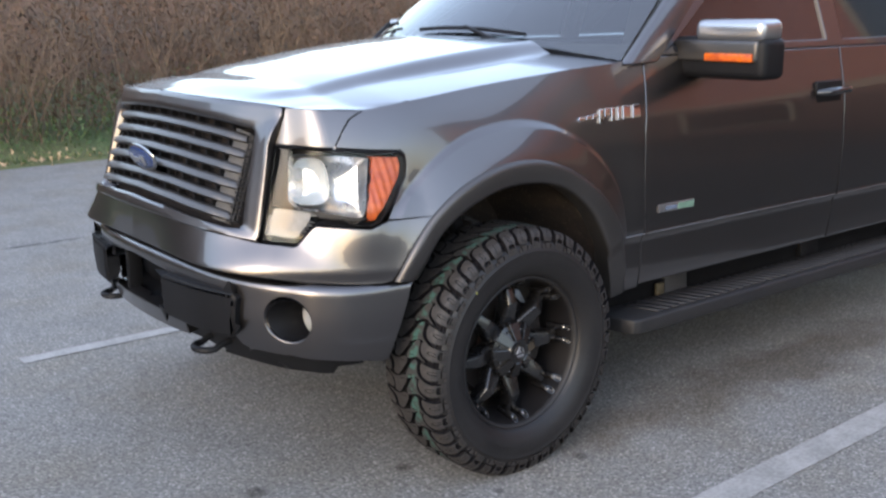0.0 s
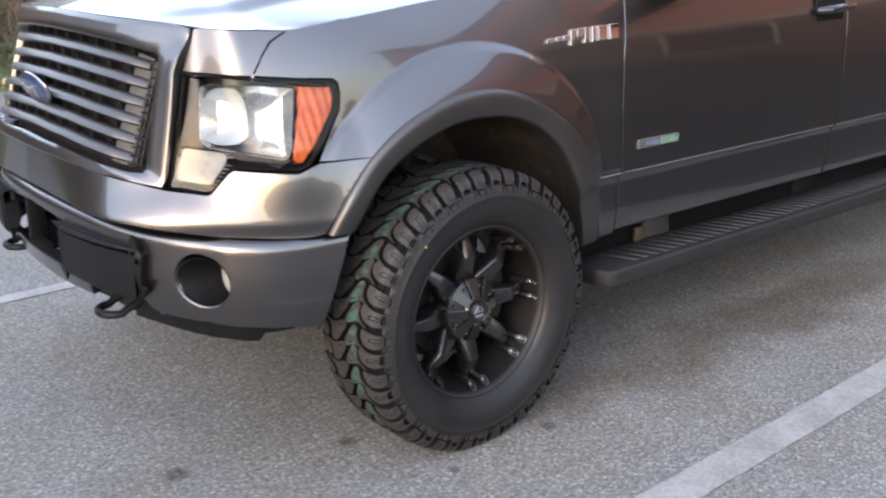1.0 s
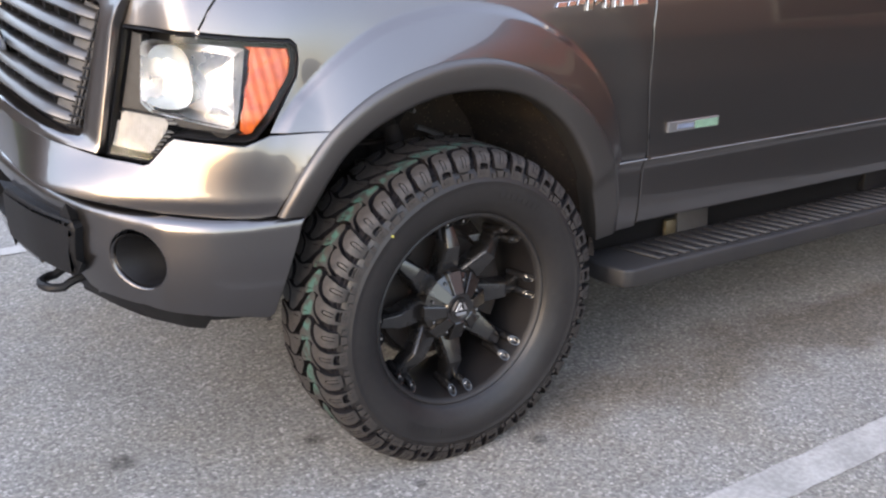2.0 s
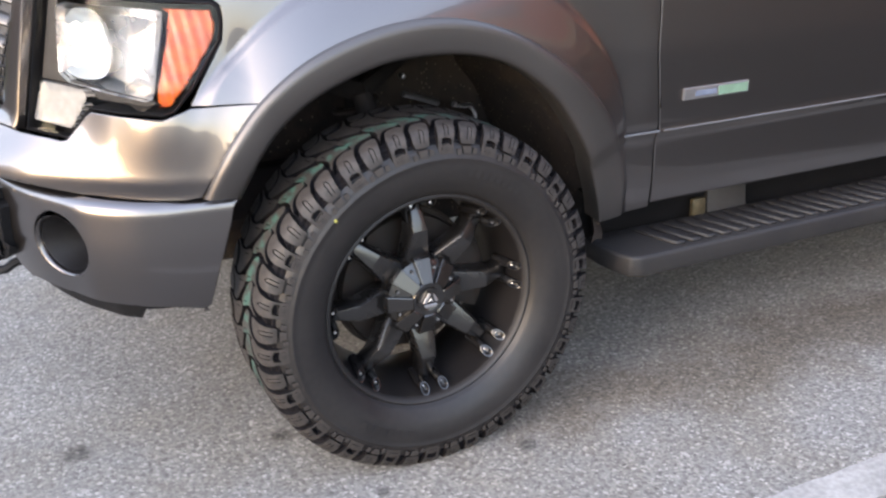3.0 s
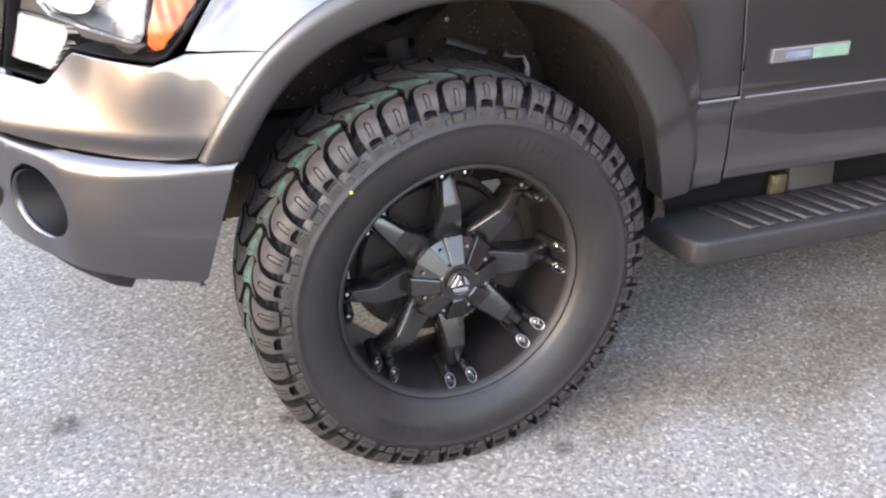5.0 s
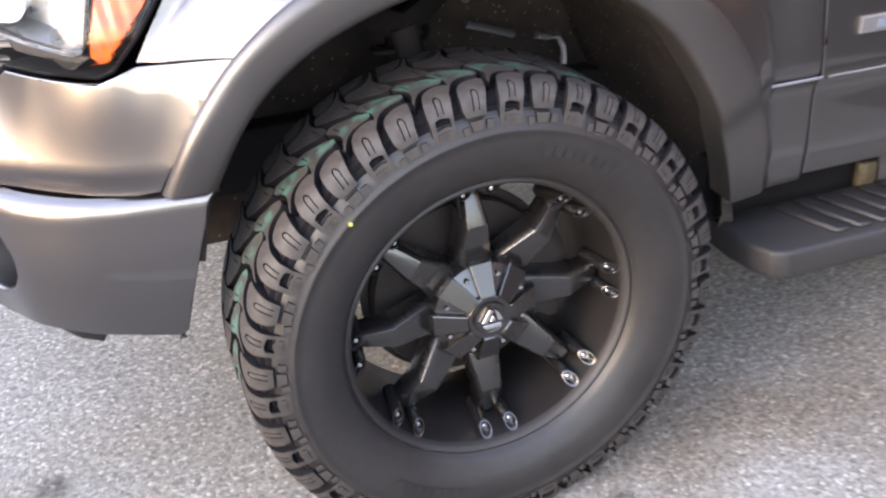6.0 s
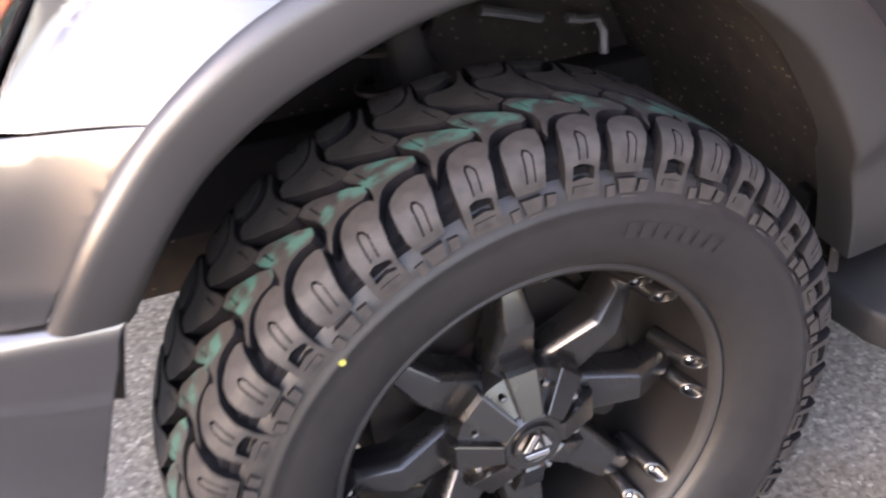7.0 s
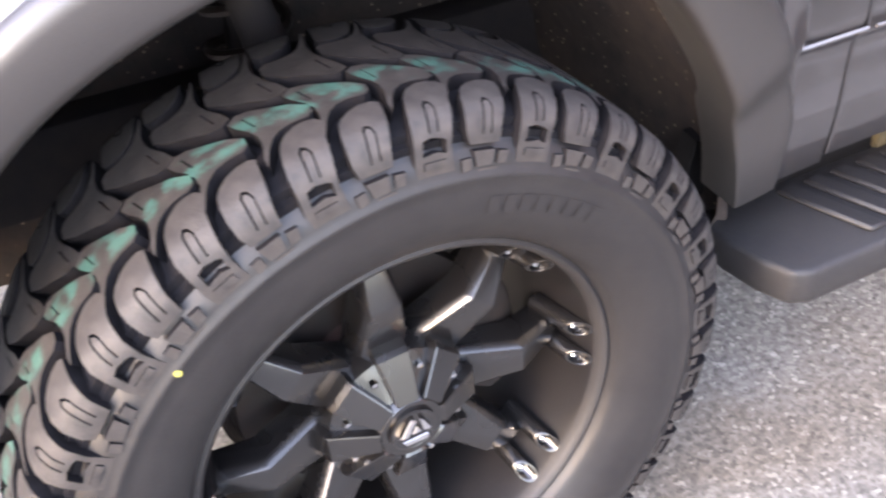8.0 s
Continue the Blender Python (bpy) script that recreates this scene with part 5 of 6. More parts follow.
part("rim_lip", turned([(-0.008, 0.270), (-0.016, 0.2685), (-0.0185, 0.264), (-0.016, 0.2595), (-0.009, 0.2565), (0.0, 0.2540)], 120), LIP, wheel, "dull black rim lip", 50)


def mapped(r, t, n):
    """Wheel place from radius, degrees from the top to the front, and metres outwards."""
    return Vector((-r * math.sin(radians(t)), -n, r * math.cos(radians(t))))


tyre_profile = [(VC - sg * h, r) for sg, h, r in
                [(1, 0.085, 0.270), (1, 0.090, 0.279), (1, 0.095, 0.284), (1, 0.106, 0.298), (1, 0.1125, 0.325), (1, 0.114, 0.345), (1, 0.1135, 0.360), (1, 0.1105, 0.372)] +
                [(1, h - 0.010 * (h > 0.11), r - 0.004 - 0.013 * (h < 0.114)) for h, r in CROWN[::-1][2:]] +
                [(-1, (h - 0.010 * (h > 0.11)) * INNER, r - 0.004 - 0.013 * (h < 0.114)) for h, r in CROWN[1:-2]] +
                [(-1, 0.1205 * INNER, 0.372), (-1, 0.124 * INNER, 0.345), (-1, 0.116 * INNER, 0.298), (-1, 0.095 * INNER, 0.270)]]
tyre = part("tyre", turned(tyre_profile, 144), GROOVE_SHADE, wheel, "black rubber tyre carcass", 60)
# smooth sidewall skin with raised rings
ringed = [(VC + 0.0145 - h, r) for h, r in [(0.1040, 0.2690), (0.1065, 0.2715), (0.1110, 0.2735), (0.1170, 0.2790), (0.1210, 0.2860), (0.1305, 0.299), (0.1365, 0.316), (0.140, 0.332), (0.1412, 0.347), (0.1410, 0.358), (0.1425, 0.3605), (0.1422, 0.364), (0.1402, 0.3665), (0.1375, 0.374), (0.135, 0.384), (0.124, 0.394)]]
part("sidewall", turned(ringed, 144), SIDEWALL, wheel, "", 60)
# worn lettering on the sidewall, as plain raised bars
for base_angle, count in ((-14, 8), (166, 8)):
    for k in range(count):
        t0 = base_angle - k * 3.4
        bm = bmesh.new()
        lo, hi = 0.320, 0.340
        vs = [bm.verts.new(mapped(r, t, 0.126 - VC + (0.0008 if r > 0.33 else -0.0008) + d)) for d in (0.0, 0.0004) for r, t in ((lo, t0), (lo, t0 - 2.3), (hi, t0 - 2.3), (hi, t0))]
        for q in ((4, 5, 6, 7), (0, 1, 5, 4), (1, 2, 6, 5), (2, 3, 7, 6), (3, 0, 4, 7)):
            bm.faces.new([vs[i] for i in q])
        part("sidewall_bar", bm, SIDEWALL, wheel)

PITCH = 360 / 22
first = {}
spin = lambda d: Matrix.Rotation(radians(-d), 4, "Y")
for k in range(22):
    for nm, outline, holes, offset, mat, kw in (
            ("shoulder_block", BLOCK_A, sipes_a, 11.5, RUBBER, {}), ("shoulder_block", BLOCK_B, sipes_b, 4.7, RUBBER, {}),
            ("centre_block", BLOCK_G, sipes_g, 12.3, MARKED, {}), ("centre_block", BLOCK_G, sipes_g, 4.7, MARKED, {}),
            ("centre_block", BLOCK_G, sipes_g, 11.5, RUBBER, dict(flip_over=True, shift=0.6)), ("centre_block", BLOCK_G, sipes_g, 3.3, RUBBER, dict(flip_over=True, shift=0.6)),
            ("shoulder_block", BLOCK_A, sipes_a, 11.5, RUBBER, dict(flip_over=True, shift=0.6)), ("shoulder_block", BLOCK_B, sipes_b, 3.3, RUBBER, dict(flip_over=True, shift=0.6))):
        key = (nm, id(outline), mat.name, bool(kw))
        if key not in first:
            first[key] = part(nm, block_mesh(outline, holes, narrow=0.90 if nm == "shoulder_block" else 0.94, **kw), mat, wheel, smooth_angle=30)
            first[key].data.materials.append(GROOVE_SHADE)
            first[key].matrix_basis = spin(offset + k * PITCH)
        else:
            again(first[key], wheel, spin(offset + k * PITCH))
# lugs below the shoulder: short bars and steps on the sidewall
lugs = {}
for k in range(22):
    for nm, outline, depth, sink in (("side_lug", [(2.6, 150), (-0.9, 150), (-0.9, 157), (2.7, 157)], 0.006, 0.000), ("side_lug", [(-5.0, 148), (-8.6, 148), (-8.2, 163), (-5.6, 164)], 0.006, -0.0010),
                                     ("side_lug", [(-9.2, 150), (-11.0, 151), (-10.6, 163), (-9.0, 163)], 0.006, -0.0005), ("side_lug", [(-3.1, 155), (-4.7, 154), (-4.9, 166), (-3.3, 168)], 0.006, -0.0005),
                                     ("side_lug", [(3.4, 169), (0.9, 169), (1.1, 178), (3.2, 177)], 0.005, 0.0007), ("side_lug", [(-0.2, 169), (-1.9, 169), (-1.8, 180), (-0.3, 179)], 0.005, 0.0009),
                                     ("side_lug", [(-6.0, 167), (-9.4, 166), (-9.0, 174), (-6.2, 175)], 0.005, 0.0008)):
        key = outline[0]
        if key not in lugs:
            lugs[key] = part(nm, block_mesh(outline, (), depth, sink=sink - 0.002), RUBBER, wheel, smooth_angle=30)
            lugs[key].data.materials.append(GROOVE_SHADE)
            lugs[key].matrix_basis = spin(11.5 + k * PITCH)
        else:
            again(lugs[key], wheel, spin(11.5 + k * PITCH))
dot = prism([mapped(0.3617 + 0.0042 * math.cos(a), 42.6 + 0.55 * math.sin(a), 0.0543) for a in np.linspace(0, 2 * math.pi, 10, endpoint=False)], (0, -0.001, 0))
part("paint_dot", dot, YELLOW, wheel, "yellow balance paint dot")

# spokes: blades with a bend, chamfered edges, and twin bolt bosses at the rim
SPOKE = [(0.070, -0.062, 0.034, 0.045), (0.10, -0.050, 0.031, 0.045), (0.168, -0.026, 0.0215, 0.050), (0.226, -0.048, 0.0140, 0.045), (0.246, -0.062, 0.0140, 0.035)]


def spoke_mesh():
    bm = bmesh.new()
    rows = []
    for r, n, hw, deep in SPOKE:
        row = []
        for x, d in ((-hw - 0.004, deep), (-hw - 0.003, 0.012), (-hw + 0.003, 0.0), (hw - 0.003, 0.0), (hw + 0.003, 0.012), (hw + 0.004, deep)):
            row.append(bm.verts.new((-x, -(n - d), r)))
        rows.append(row)
    for a, b in zip(rows, rows[1:]):
        for i in range(6):
            bm.faces.new((a[i], a[(i + 1) % 6], b[(i + 1) % 6], b[i]))
    bm.faces.new(rows[0]), bm.faces.new(rows[-1][::-1])
    bmesh.ops.recalc_face_normals(bm, faces=bm.faces)
    bmesh.ops.bevel(bm, geom=bm.edges[:], offset=0.0016, segments=2, profile=0.5, affect="EDGES")
    return bm


def boss_mesh(t):
    """A tube that runs out to the rim's lip, cut off aslant so that its open end looks inwards, round a bolt."""
    a, b = mapped(0.229, t, -0.085), mapped(0.2415, t, -0.010)
    axis, radial = (b - a).normalized(), mapped(1.0, t, 0.0)
    across = axis.cross(radial).normalized()
    radial = across.cross(axis).normalized()
    bm = bmesh.new()
    rings = []
    for r, along, slant in ((0.0125, -0.078, 0.0), (0.0125, 0.0, 1.15), (0.0118, 0.0016, 1.15), (0.0098, 0.0016, 1.15), (0.0090, 0.0, 1.15), (0.0084, -0.014, 1.15), (0.0005, -0.015, 1.15)):
        ring = []
        for u in np.linspace(0, 2 * math.pi, 18, endpoint=False):
            out = radial * math.cos(u) * r + across * math.sin(u) * r
            ring.append(bm.verts.new(b + out + axis * (along + slant * math.cos(u) * r)))
        rings.append(ring)
    for p, q in zip(rings, rings[1:]):
        for k in range(18):
            bm.faces.new((p[k], p[(k + 1) % 18], q[(k + 1) % 18], q[k]))
    return bm


def bolt_mesh(p, radius, height, along=Vector((0, -1, 0)), sides=6):
    bm = bmesh.new()
    rings = []
    q = along.to_track_quat("Z", "Y").to_matrix()
    for r, h in ((radius, -height), (radius, height * 0.55), (radius * 0.75, height), (radius * 0.2, height * 1.1)):
        rings.append([bm.verts.new(p + q @ Vector((r * math.cos(a), r * math.sin(a), h))) for a in np.linspace(0, 2 * math.pi, sides, endpoint=False)])
    for a, b in zip(rings, rings[1:]):
        for i in range(sides):
            bm.faces.new((a[i], a[(i + 1) % sides], b[(i + 1) % sides], b[i]))
    bm.faces.new(rings[-1])
    return bm


spoke = boss_l = boss_r = fin = nut = bolt_l = bolt_r = stud = None
FIRST = 2.3


def fin_mesh():
    """A raised rib of the hub cap."""
    bm = bmesh.new()
    rows = []
    for r, n, hw in ((0.034, -0.008, 0.0115), (0.043, -0.003, 0.0145), (0.097, -0.027, 0.0205), (0.101, -0.034, 0.0205), (0.104, -0.075, 0.0195)):
        rows.append([bm.verts.new((x, -m, r)) for x, m in ((-hw - 0.002, n - 0.03), (-hw, n - 0.001), (-hw + 0.002, n), (hw - 0.002, n), (hw, n - 0.001), (hw + 0.002, n - 0.03))])
    for a, b in zip(rows, rows[1:]):
        for i in range(5):
            bm.faces.new((a[i], a[i + 1], b[i + 1], b[i]))
    bm.faces.new(rows[-1])
    bm.faces.new(rows[0])
    return bm


for k in range(8):
    m = spin(FIRST + 45 * k)
    h = spin(FIRST + 45 * k + 22.5)
    if spoke is None:
        spoke = part("spoke", spoke_mesh(), RIM, wheel, smooth_angle=25)
        boss_l, boss_r = part("bolt_boss", boss_mesh(6.0), RIM, wheel), part("bolt_boss", boss_mesh(-6.0), RIM, wheel)
        bolt_l, bolt_r = [part("rim_bolt", bolt_mesh(mapped(0.2395, t, -0.021), 0.0050, 0.005, (mapped(0.2415, t, -0.010) - mapped(0.229, t, -0.085)).normalized(), 12), CHROME, wheel, "small bright bolt") for t in (6.0, -6.0)]
        stud = [part("spoke_stud", bolt_mesh(mapped(0.226, t, -0.050), 0.004, 0.006, Vector((0, -1, 0)), 8), CHROME, wheel, "small bright stud") for t in (5.2,)][0]
        fin = part("hub_fin", fin_mesh(), RIM, wheel, smooth_angle=25)
        nut = part("hub_bolt", bolt_mesh(mapped(0.0755, 0, -0.030), 0.0054, 0.006), CHROME, wheel, "small bright hub bolt")
        for o in (spoke, boss_l, boss_r, bolt_l, bolt_r, stud, fin):
            o.matrix_basis = m
        nut.matrix_basis = h
    else:
        for o in (spoke, boss_l, boss_r, bolt_l, bolt_r, stud, fin):
            again(o, wheel, m)
        again(nut, wheel, h)
part("hub_cap", turned([(0.09, 0.092), (0.072, 0.098), (0.052, 0.096), (0.038, 0.091), (0.0285, 0.073), (0.0185, 0.052), (0.015, 0.046), (0.007, 0.0425), (0.0045, 0.040), (0.004, 0.036), (0.0045, 0.0345), (0.0045, 0.0)], 64), RIM, wheel, "black hub cap", 30)
part("hub_emblem", turned([(0.004, 0.030), (0.0005, 0.030), (0.0, 0.027), (0.001, 0.0255), (0.001, 0.0)], 40), RIM, wheel, "round hub emblem with bright plain shapes")
for pts in (((-0.019, -0.004), (-0.004, 0.020), (0.003, 0.016), (-0.010, -0.006)), ((-0.017, -0.010), (-0.012, -0.018), (0.017, -0.018), (0.017, -0.010)), ((0.007, 0.018), (0.013, 0.012), (0.021, -0.004), (0.012, -0.004)), ((-0.004, -0.003), (0.002, 0.007), (0.008, -0.003))):
    part("emblem_shape", prism([(x, -0.0002, z) for x, z in pts], (0, -0.0028, 0), 0.0006, 1), SILVER, wheel, "bright emblem shape", 20)

# brake behind the spokes
part("brake_disc", turned([(0.125, 0.07), (0.125, 0.172), (0.132, 0.175), (0.148, 0.175), (0.155, 0.172), (0.155, 0.07)], 64), STEEL, wheel, "steel brake disc")
part("disc_hat", turned([(0.085, 0.0), (0.085, 0.078), (0.09, 0.085), (0.13, 0.09), (0.13, 0.10)], 48), RUST, wheel, "rusty brake hat")
cal = bmesh.new()
rows = []
for t in np.linspace(-58, -118, 9):
    rows.append([cal.verts.new(mapped(r, t, n)) for r, n in ((0.115, -0.090), (0.175, -0.085), (0.200, -0.10), (0.205, -0.17), (0.19, -0.19), (0.115, -0.19))])
for a, b in zip(rows, rows[1:]):
    for i in range(6):
        cal.faces.new((a[i], a[(i + 1) % 6], b[(i + 1) % 6], b[i]))
cal.faces.new(rows[0]), cal.faces.new(rows[-1])
part("brake_caliper", cal, STEEL, wheel, "dark cast brake caliper")
part("dust_shield", turned([(0.165, 0.05), (0.165, 0.185), (0.158, 0.19)], 48), LINER, wheel)

for x, y, turn in ((0.0, 2 * YC, 180 + 1.8), (3.715, 0.0, 0), (3.715, 2 * YC, 180)):
    copy_thing(wheel, pose(x, y, 0.425, 0, 0, turn))

# suspension in the front wheel well
for side in (0, 1):
    f = flip if side else (lambda b: b)
    helix = [(0.02 + 0.055 * math.cos(a), 0.50 + 0.055 * math.sin(a), 0.62 + a / (2 * math.pi) * 0.062) for a in np.linspace(0, 2 * math.pi * 7, 140)]
    strut = part("coil_spring", f(tube(helix, 0.008, 6)), STEEL, truck)
    part("damper", f(tube([(0.02, 0.50, 0.50), (0.02, 0.50, 1.12)], 0.030, 12)), UNDER, strut)
    part("upper_arm", f(tube([(-0.16, 0.60, 0.88), (-0.02, 0.34, 0.86), (0.20, 0.60, 0.88)], [0.02, 0.028, 0.02], 8)), UNDER, truck)
    part("knuckle", f(tube([(0.0, 0.27, 0.40), (0.03, 0.30, 0.62), (-0.02, 0.34, 0.86)], [0.06, 0.035, 0.025], 10)), UNDER, truck)
    part("lower_arm", f(tube([(-0.2, 0.62, 0.40), (0.0, 0.28, 0.33), (0.25, 0.62, 0.40)], [0.03, 0.04, 0.03], 8)), UNDER, truck)
    part("brake_line", f(tube([(0.16, 0.50, 0.80), (0.20, 0.51, 0.785), (0.245, 0.535, 0.765), (0.285, 0.55, 0.748)], 0.008, 8)), SILVER, truck, "bright brake line")
    part("brake_line", f(tube([(0.335, 0.555, 0.738), (0.37, 0.56, 0.728), (0.395, 0.563, 0.725), (0.41, 0.565, 0.70), (0.412, 0.565, 0.66)], 0.008, 8)), SILVER, truck, "bright brake line")
    for x in (0.0, 0.06):
        part("mount_bolt", f(bolt_mesh(Vector((x * 0.9 + 0.13, 0.56, 0.835)), 0.008, 0.010)), SILVER, truck)

# ---- ground and surroundings ----
bm = bmesh.new()
bmesh.ops.create_grid(bm, x_segments=2, y_segments=2, size=60)
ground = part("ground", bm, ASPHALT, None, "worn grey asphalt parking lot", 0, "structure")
tagged(ground, category="asphalt")


def ragged_strip(name, x0, x1, y0, y1, z, mat, label, seed, rough=0.003, slope=0.0):
    """A painted line with slightly worn, uneven edges."""
    rnd = random.Random(seed)
    b = bmesh.new()
    n = int((x1 - x0) / 0.03)
    rows = []
    for i in range(n + 1):
        x = x0 + (x1 - x0) * i / n
        rows.append((b.verts.new((x, y0 + slope * (x - x0) + rnd.uniform(-rough, rough), z)), b.verts.new((x, y1 + slope * (x - x0) + rnd.uniform(-rough, rough), z))))
    for p, q in zip(rows, rows[1:]):
        b.faces.new((p[0], q[0], q[1], p[1]))
    ob = part(name, b, mat, None, label, 0, "structure")
    tagged(ob, category="road marking")
    return ob


ragged_strip("parking_line_1", -1.05, 4.6, -0.700, -0.578, 0.004, LINE, "worn white parking bay line on asphalt", 1, slope=0.028)
ragged_strip("parking_line_2", -1.05, 4.6, 2.243, 2.335, 0.004, LINE, "worn white parking bay line on asphalt", 2, slope=0.01)

crack = ragged_strip("asphalt_crack", -4.5, 0.1, 4.735, 4.75, 0.004, CRACK, "thin dark crack across the asphalt", 3, rough=0.012, slope=0.01)
tagged(crack, category="crack")

# an unseen sheet of darkened asphalt, added so that the doors reflect darker ground
DARK_GROUND = ASPHALT.copy()
DARK_GROUND.name = "fresh_dark_asphalt"
dark_base = DARK_GROUND.node_tree.nodes["Principled BSDF"].inputs["Base Color"]
darker = DARK_GROUND.node_tree.nodes.new("ShaderNodeVectorMath")
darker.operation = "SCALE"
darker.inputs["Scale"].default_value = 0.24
DARK_GROUND.node_tree.links.new(dark_base.links[0].from_socket, darker.inputs[0])
DARK_GROUND.node_tree.links.new(darker.outputs[0], dark_base)
dark_sheet = bmesh.new()
dark_sheet.faces.new([dark_sheet.verts.new(p) for p in ((2.9, -0.45, 0.002), (1.9, -0.95, 0.002), (1.3, -1.5, 0.002), (2.2, -4.2, 0.002), (8.2, -14.2, 0.002), (17.3, 1.2, 0.002), (16.0, 2.0, 0.002), (6.2, -0.45, 0.002))])
tagged(part("road", dark_sheet, DARK_GROUND, None, "dark ground sheet added to darken the doors' reflection", 0, "structure"), category="road")

# verge
bm = bmesh.new()
rnd = random.Random(5)
rows = []
for i in range(121):
    x = -30 + i * 0.5
    e = 8.62 + 0.055 * x * 0.6 + rnd.uniform(-0.06, 0.06)
    rows.append([bm.verts.new(p) for p in ((x, e, -0.01), (x, e + 0.05, 0.03), (x, e + 0.5, 0.06 + rnd.uniform(0, 0.03)), (x, e + 1.4, 0.14 + rnd.uniform(0, 0.08)), (x, e + 4, 0.5), (x, 60, 3.0))])
for a, b in zip(rows, rows[1:]):
    for i in range(5):
        bm.faces.new((a[i], b[i], b[i + 1], a[i + 1]))
verge = part("verge", bm, GRASS, None, "grassy verge with fallen leaves along the asphalt", 60, "structure")
tagged(verge, category="verge")

blades = []
faces = []


def leaf_soup(count, place, size, rnd, up=0.3, long=1.0):
    """Small leaf quads at random places."""
    verts, quads = [], []
    for _ in range(count):
        c = Vector(place(rnd))
        d = Vector((rnd.gauss(0, 1), rnd.gauss(0, 1), rnd.gauss(0, 1) + up)).normalized()
        e = d.orthogonal().normalized()
        e = Matrix.Rotation(rnd.uniform(0, 6.28), 3, d) @ e
        s = size * rnd.uniform(0.5, 1.4)
        k = len(verts)
        verts += [c - e * s * 0.3, c + d * s * long * 0.5 - e * s * 0.05 + d.cross(e) * s * 0.1, c + d * s * long, c + d * s * long * 0.5 + e * s * 0.35]
        quads.append((k, k + 1, k + 2, k + 3))
    return verts, quads


def soup(name, verts, quads, mat, label, category):
    me = bpy.data.meshes.new(name)
    me.from_pydata([tuple(v) for v in verts], [], quads)
    me.materials.append(mat)
    return tagged(new(name, me), label, category, kind="stuff")


def edge_y(x):
    return 8.62 + 0.033 * x


rnd = random.Random(11)


def stem(verts, quads, p, q, r0, r1):
    d = (q - p).normalized()
    a = d.orthogonal().normalized()
    b = d.cross(a)
    k = len(verts)
    for c, r in ((p, r0), (q, r1)):
        for t in (0, 2.09, 4.19):
            verts.append(c + (a * math.cos(t) + b * math.sin(t)) * r)
    for i in range(3):
        quads.append((k + i, k + (i + 1) % 3, k + 3 + (i + 1) % 3, k + 3 + i))


verts, quads = [], []
for _ in range(2600):
    x = rnd.uniform(-14, 18)
    y = edge_y(x) + 0.9 + rnd.random() ** 1.5 * 4.5
    p = Vector((x, y, 0.1))
    d = Vector((rnd.gauss(0, 0.42), rnd.gauss(0, 0.35), 1)).normalized()
    length, r = rnd.uniform(1.0, 3.4), rnd.uniform(0.003, 0.010)
    for k in range(4):
        q = p + d * length / 4
        stem(verts, quads, p, q, r * (1 - k * 0.22), r * (0.8 - k * 0.2))
        if k:
            for _ in range(3):
                e = (d + Vector((rnd.gauss(0, 0.7), rnd.gauss(0, 0.7), rnd.gauss(0.1, 0.4)))).normalized()
                stem(verts, quads, p, p + e * rnd.uniform(0.2, 0.8), r * 0.45, r * 0.15)
        p = q
        d = (d + Vector((rnd.gauss(0, 0.30), rnd.gauss(0, 0.30), rnd.gauss(0, 0.12)))).normalized()
soup("thicket_stems", verts, quads, TWIG, "bare brown stems of a winter thicket", "thicket")
verts, quads = leaf_soup(120000, lambda r: ((lambda x: (x, edge_y(x) + 1.1 + r.random() ** 1.4 * 4.0, 0.15 + r.random() ** 1.2 * 2.9))(r.uniform(-13, 16))), 0.068, rnd)
soup("thicket_leaves", verts, quads, LEAF, "dry brown leaves hanging in the thicket", "thicket")
verts, quads = leaf_soup(26000, lambda r: ((lambda x, f: (x, edge_y(x) + 0.55 + f * 1.3, 0.05 + r.random() ** 1.5 * (0.25 + 0.75 * f)))(r.uniform(-12, 14), r.random())), 0.06, rnd, 0.6)
soup("undergrowth", verts, quads, SHRUB, "low green undergrowth at the thicket's foot", "undergrowth")
verts, quads = leaf_soup(20000, lambda r: ((lambda x: (x, edge_y(x) + 0.05 + r.random() * 1.0, 0.03))(r.uniform(-10, 12))), 0.05, rnd, 1.8, 1.3)
soup("grass_blades", verts, quads, SHRUB, "short green grass blades", "grass")
verts, quads = leaf_soup(1500, lambda r: ((lambda x: (x, edge_y(x) - 0.1 + r.random() ** 1.5 * 1.0, 0.06))(r.uniform(-10, 12))), 0.07, rnd, 0.0)
soup("fallen_leaves", verts, quads, material("pale_fallen_leaf", (0.42, 0.30, 0.18), 0.8, grain=5), "pale fallen leaves on the verge", "leaves")
# saplings that stand out of the thicket
sapling = None
for k in range(9):
    x = -3.2 + k * 1.15 + rnd.uniform(-0.3, 0.3)
    p = Vector((x, edge_y(x) + 1.5 + rnd.random() * 0.8, 0.1))
    d = Vector((rnd.gauss(0, 0.12), 0, 1)).normalized()
    pts, radii = [p], [0.024]
    for i in range(7):
        pts.append(pts[-1] + d * 0.55)
        radii.append(0.024 - 0.003 * (i + 1))
        d = (d + Vector((rnd.gauss(0, 0.1), rnd.gauss(0, 0.05), 0))).normalized()
    root = part("sapling", tube(pts, radii, 7), BARK, None, "thin bare sapling at the thicket's edge")
    tagged(root, category="tree", group="saplings of the thicket")
    for i in range(2, 7):
        e = Vector((rnd.gauss(0, 1), rnd.gauss(0, 0.6), 0.9)).normalized()
        part("branch", tube([pts[i], pts[i] + e * 0.4, pts[i] + e * 0.7 + Vector((0, 0, 0.25))], [0.012, 0.008, 0.003], 5), BARK, root)


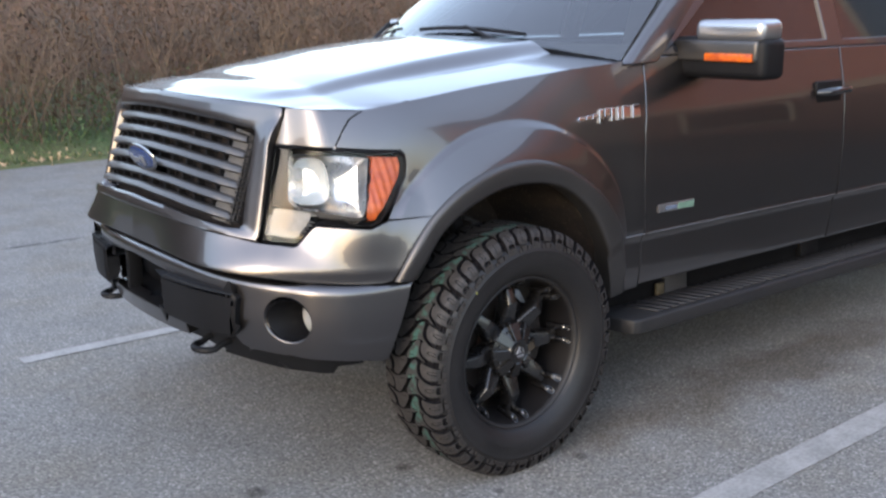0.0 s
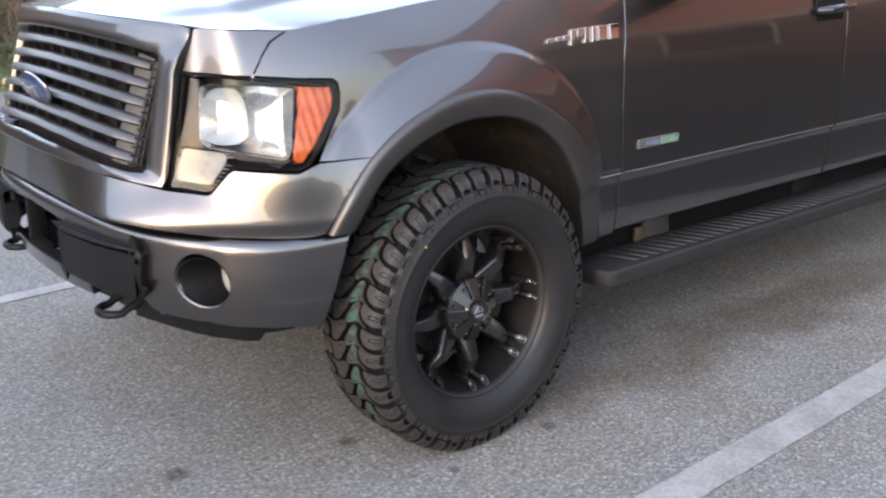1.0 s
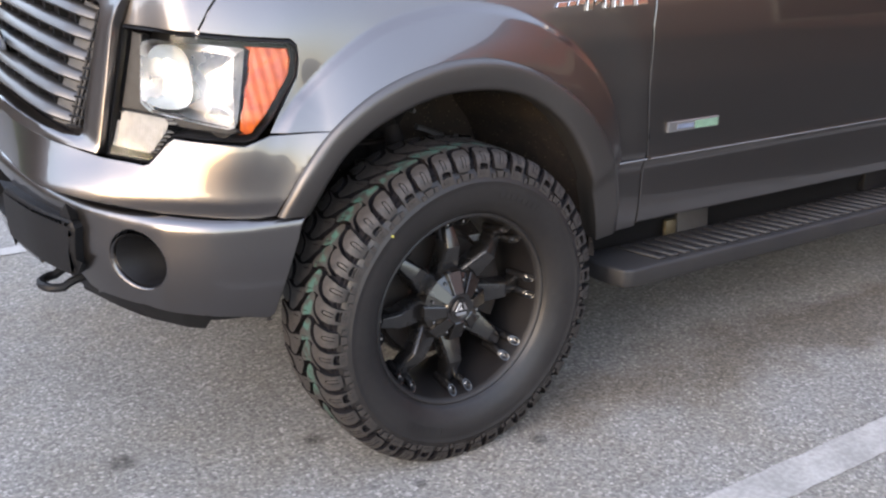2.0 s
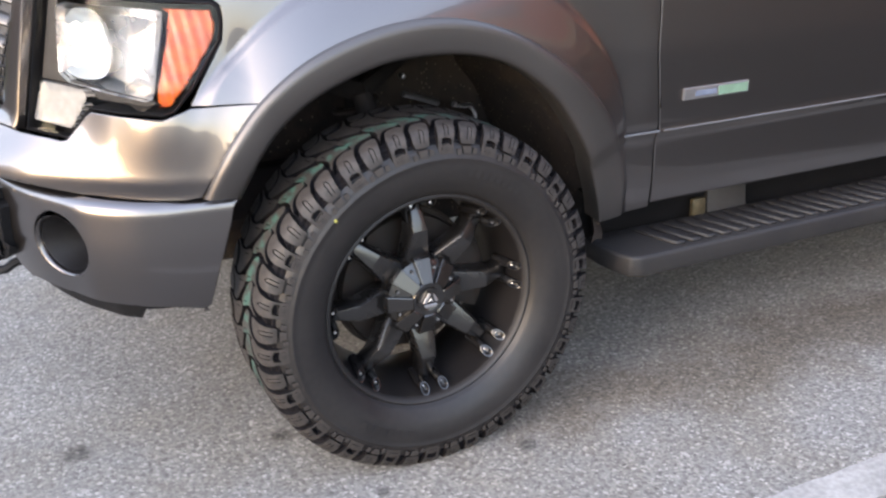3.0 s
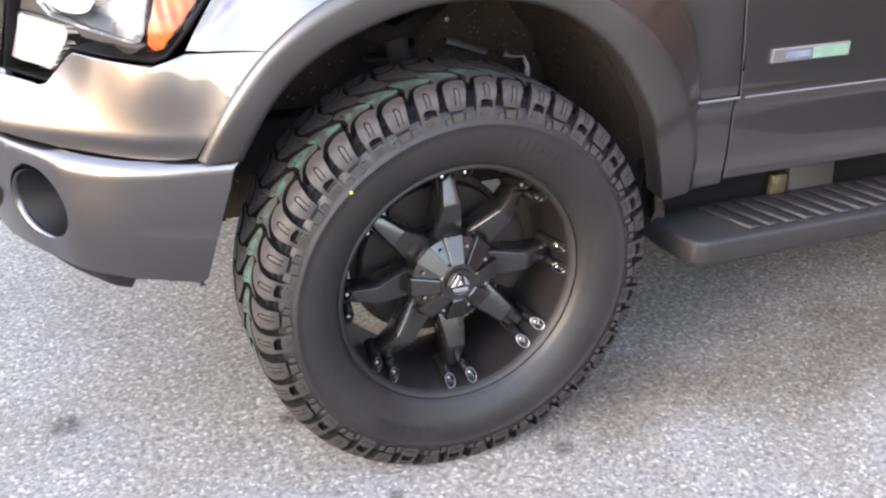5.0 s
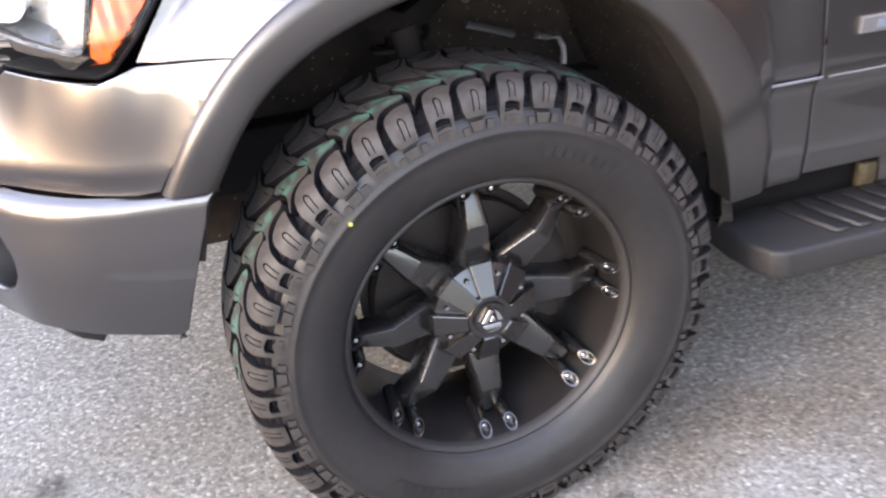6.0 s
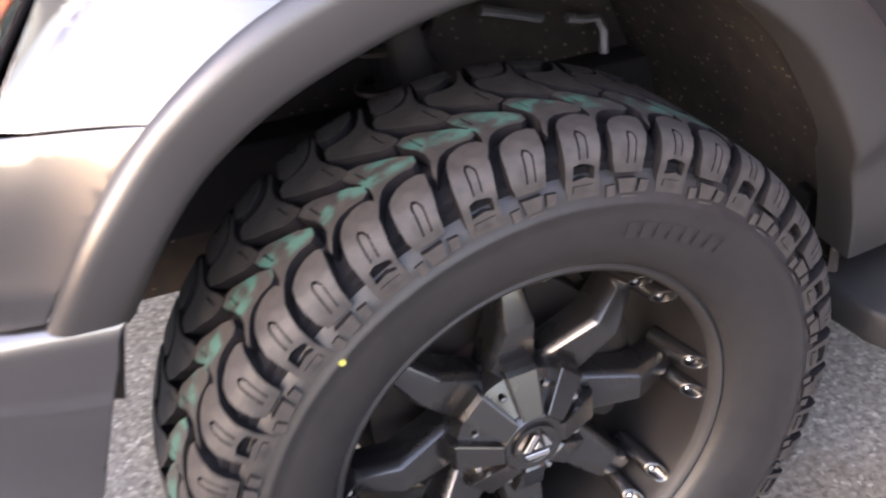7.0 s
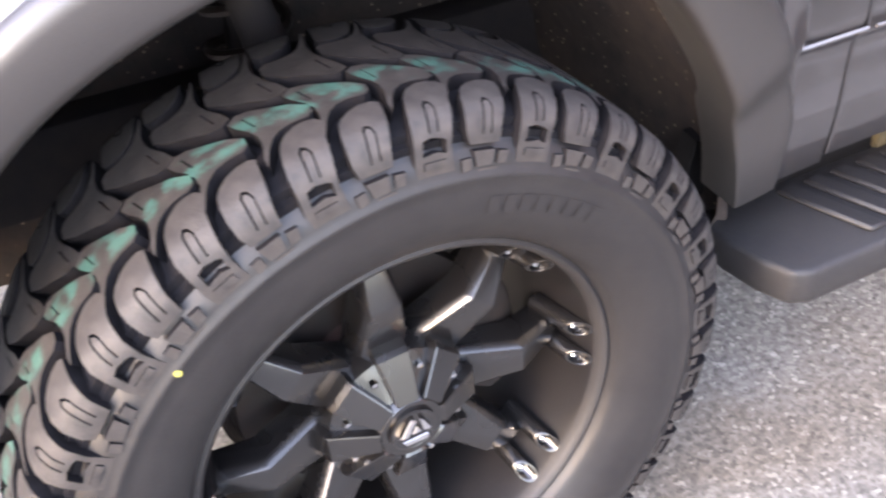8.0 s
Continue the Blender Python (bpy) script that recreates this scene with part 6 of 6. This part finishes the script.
def wooded_bank(x0, x1, foot, toward, tall, label, mat=LEAF):
    """A rough brown slope of woods, rising away from the lot."""
    bank = bmesh.new()
    rows = []
    n = int((x1 - x0) / 1.2)
    for i in range(n + 1):
        x = x0 + (x1 - x0) * i / n
        rows.append([bank.verts.new((x + rnd.uniform(-0.3, 0.3), foot(x) + toward * (j * 1.0 + rnd.uniform(-0.4, 0.4)), max(-0.05, -0.05 + j * tall(x) / 5 + rnd.uniform(-0.5, 0.6) * (j > 0)))) for j in range(6)])
    for a, b in zip(rows, rows[1:]):
        for i in range(5):
            bank.faces.new((a[i], b[i], b[i + 1], a[i + 1]))
    return tagged(part("backdrop", bank, mat, None, label, 0, "structure"), category="wood")


wooded_bank(-45, 45, lambda x: edge_y(x) + 5.0, 1, lambda x: 4.6 + 4.4 * smooth(-4.0, -16.0, x), "brown wooded bank behind the thicket")
# unseen pale slope, added so that fender and fascia reflect something brighter
wooded_bank(-30, 9.0, lambda x: -17.0, -1, lambda x: 2.2, "unseen pale slope added to brighten the fender's reflections", HILL)
# unseen slope, added so that nose and grille surround reflect dark
slope = wooded_bank(-9, 22, lambda x: 24.0, 1, lambda x: 1.5 + 7.0 * smooth(-8.0, 1.0, x), "unseen brown slope added to darken the nose's reflections")
slope.matrix_world = Matrix.Rotation(radians(90), 4, "Z")

# the building that the truck's side mirrors
house = new("building")
house.matrix_world = pose(8, -14, 0, 0, 0, 59.5) @ pose(-7.5, 12, 0)
tagged(house, "tall red-brown building with cream trim facing the truck", "building")
part("wall", box((7.5, -12.3, 3.0), (25.5, -12.0, 8.2)), BRICK, house, smooth_angle=0)
# lower wall coloured dark so that the doors' reflection comes out darker
part("base_wall", box((7.5, -12.3, 0), (25.5, -12.0, 3.0)), BASE_WALL, house, "lower wall, darkened for the doors' reflection", 0)
part("wall", box((7.5, -24, 0), (7.8, -12.3, 8.2)), BRICK, house, smooth_angle=0)
part("wall", box((25.2, -24, 0), (25.5, -12.3, 8.2)), BRICK, house, smooth_angle=0)
part("band", box((7.45, -11.995, 3.0), (25.55, -11.93, 3.35)), TRIM, house, smooth_angle=0)
part("corner_board", box((7.40, -12.05, 0), (7.85, -11.92, 8.2)), TRIM, house, smooth_angle=0)
part("roof", prism([(7.0, -11.4, 8.2), (7.0, -17.5, 10.4), (7.0, -24.5, 8.2), (7.0, -24.5, 8.4), (7.0, -17.5, 10.6), (7.0, -11.4, 8.4)], (19.0, 0, 0)), ROOF, house, smooth_angle=0)
for x in (10, 14, 18, 22):
    for z in (0.9, 4.6):
        win = part("window", box((x, -12.03, z), (x + 1.6, -11.97, z + 1.5)), TINT, house, smooth_angle=0)
        part("window_frame", join(box((x - 0.1, -11.97, z - 0.1), (x + 1.7, -11.92, z)), box((x - 0.1, -11.97, z + 1.5), (x + 1.7, -11.92, z + 1.6)), box((x - 0.1, -11.97, z), (x, -11.92, z + 1.5)), box((x + 1.6, -11.97, z), (x + 1.7, -11.92, z + 1.5))), TRIM, win, smooth_angle=0)
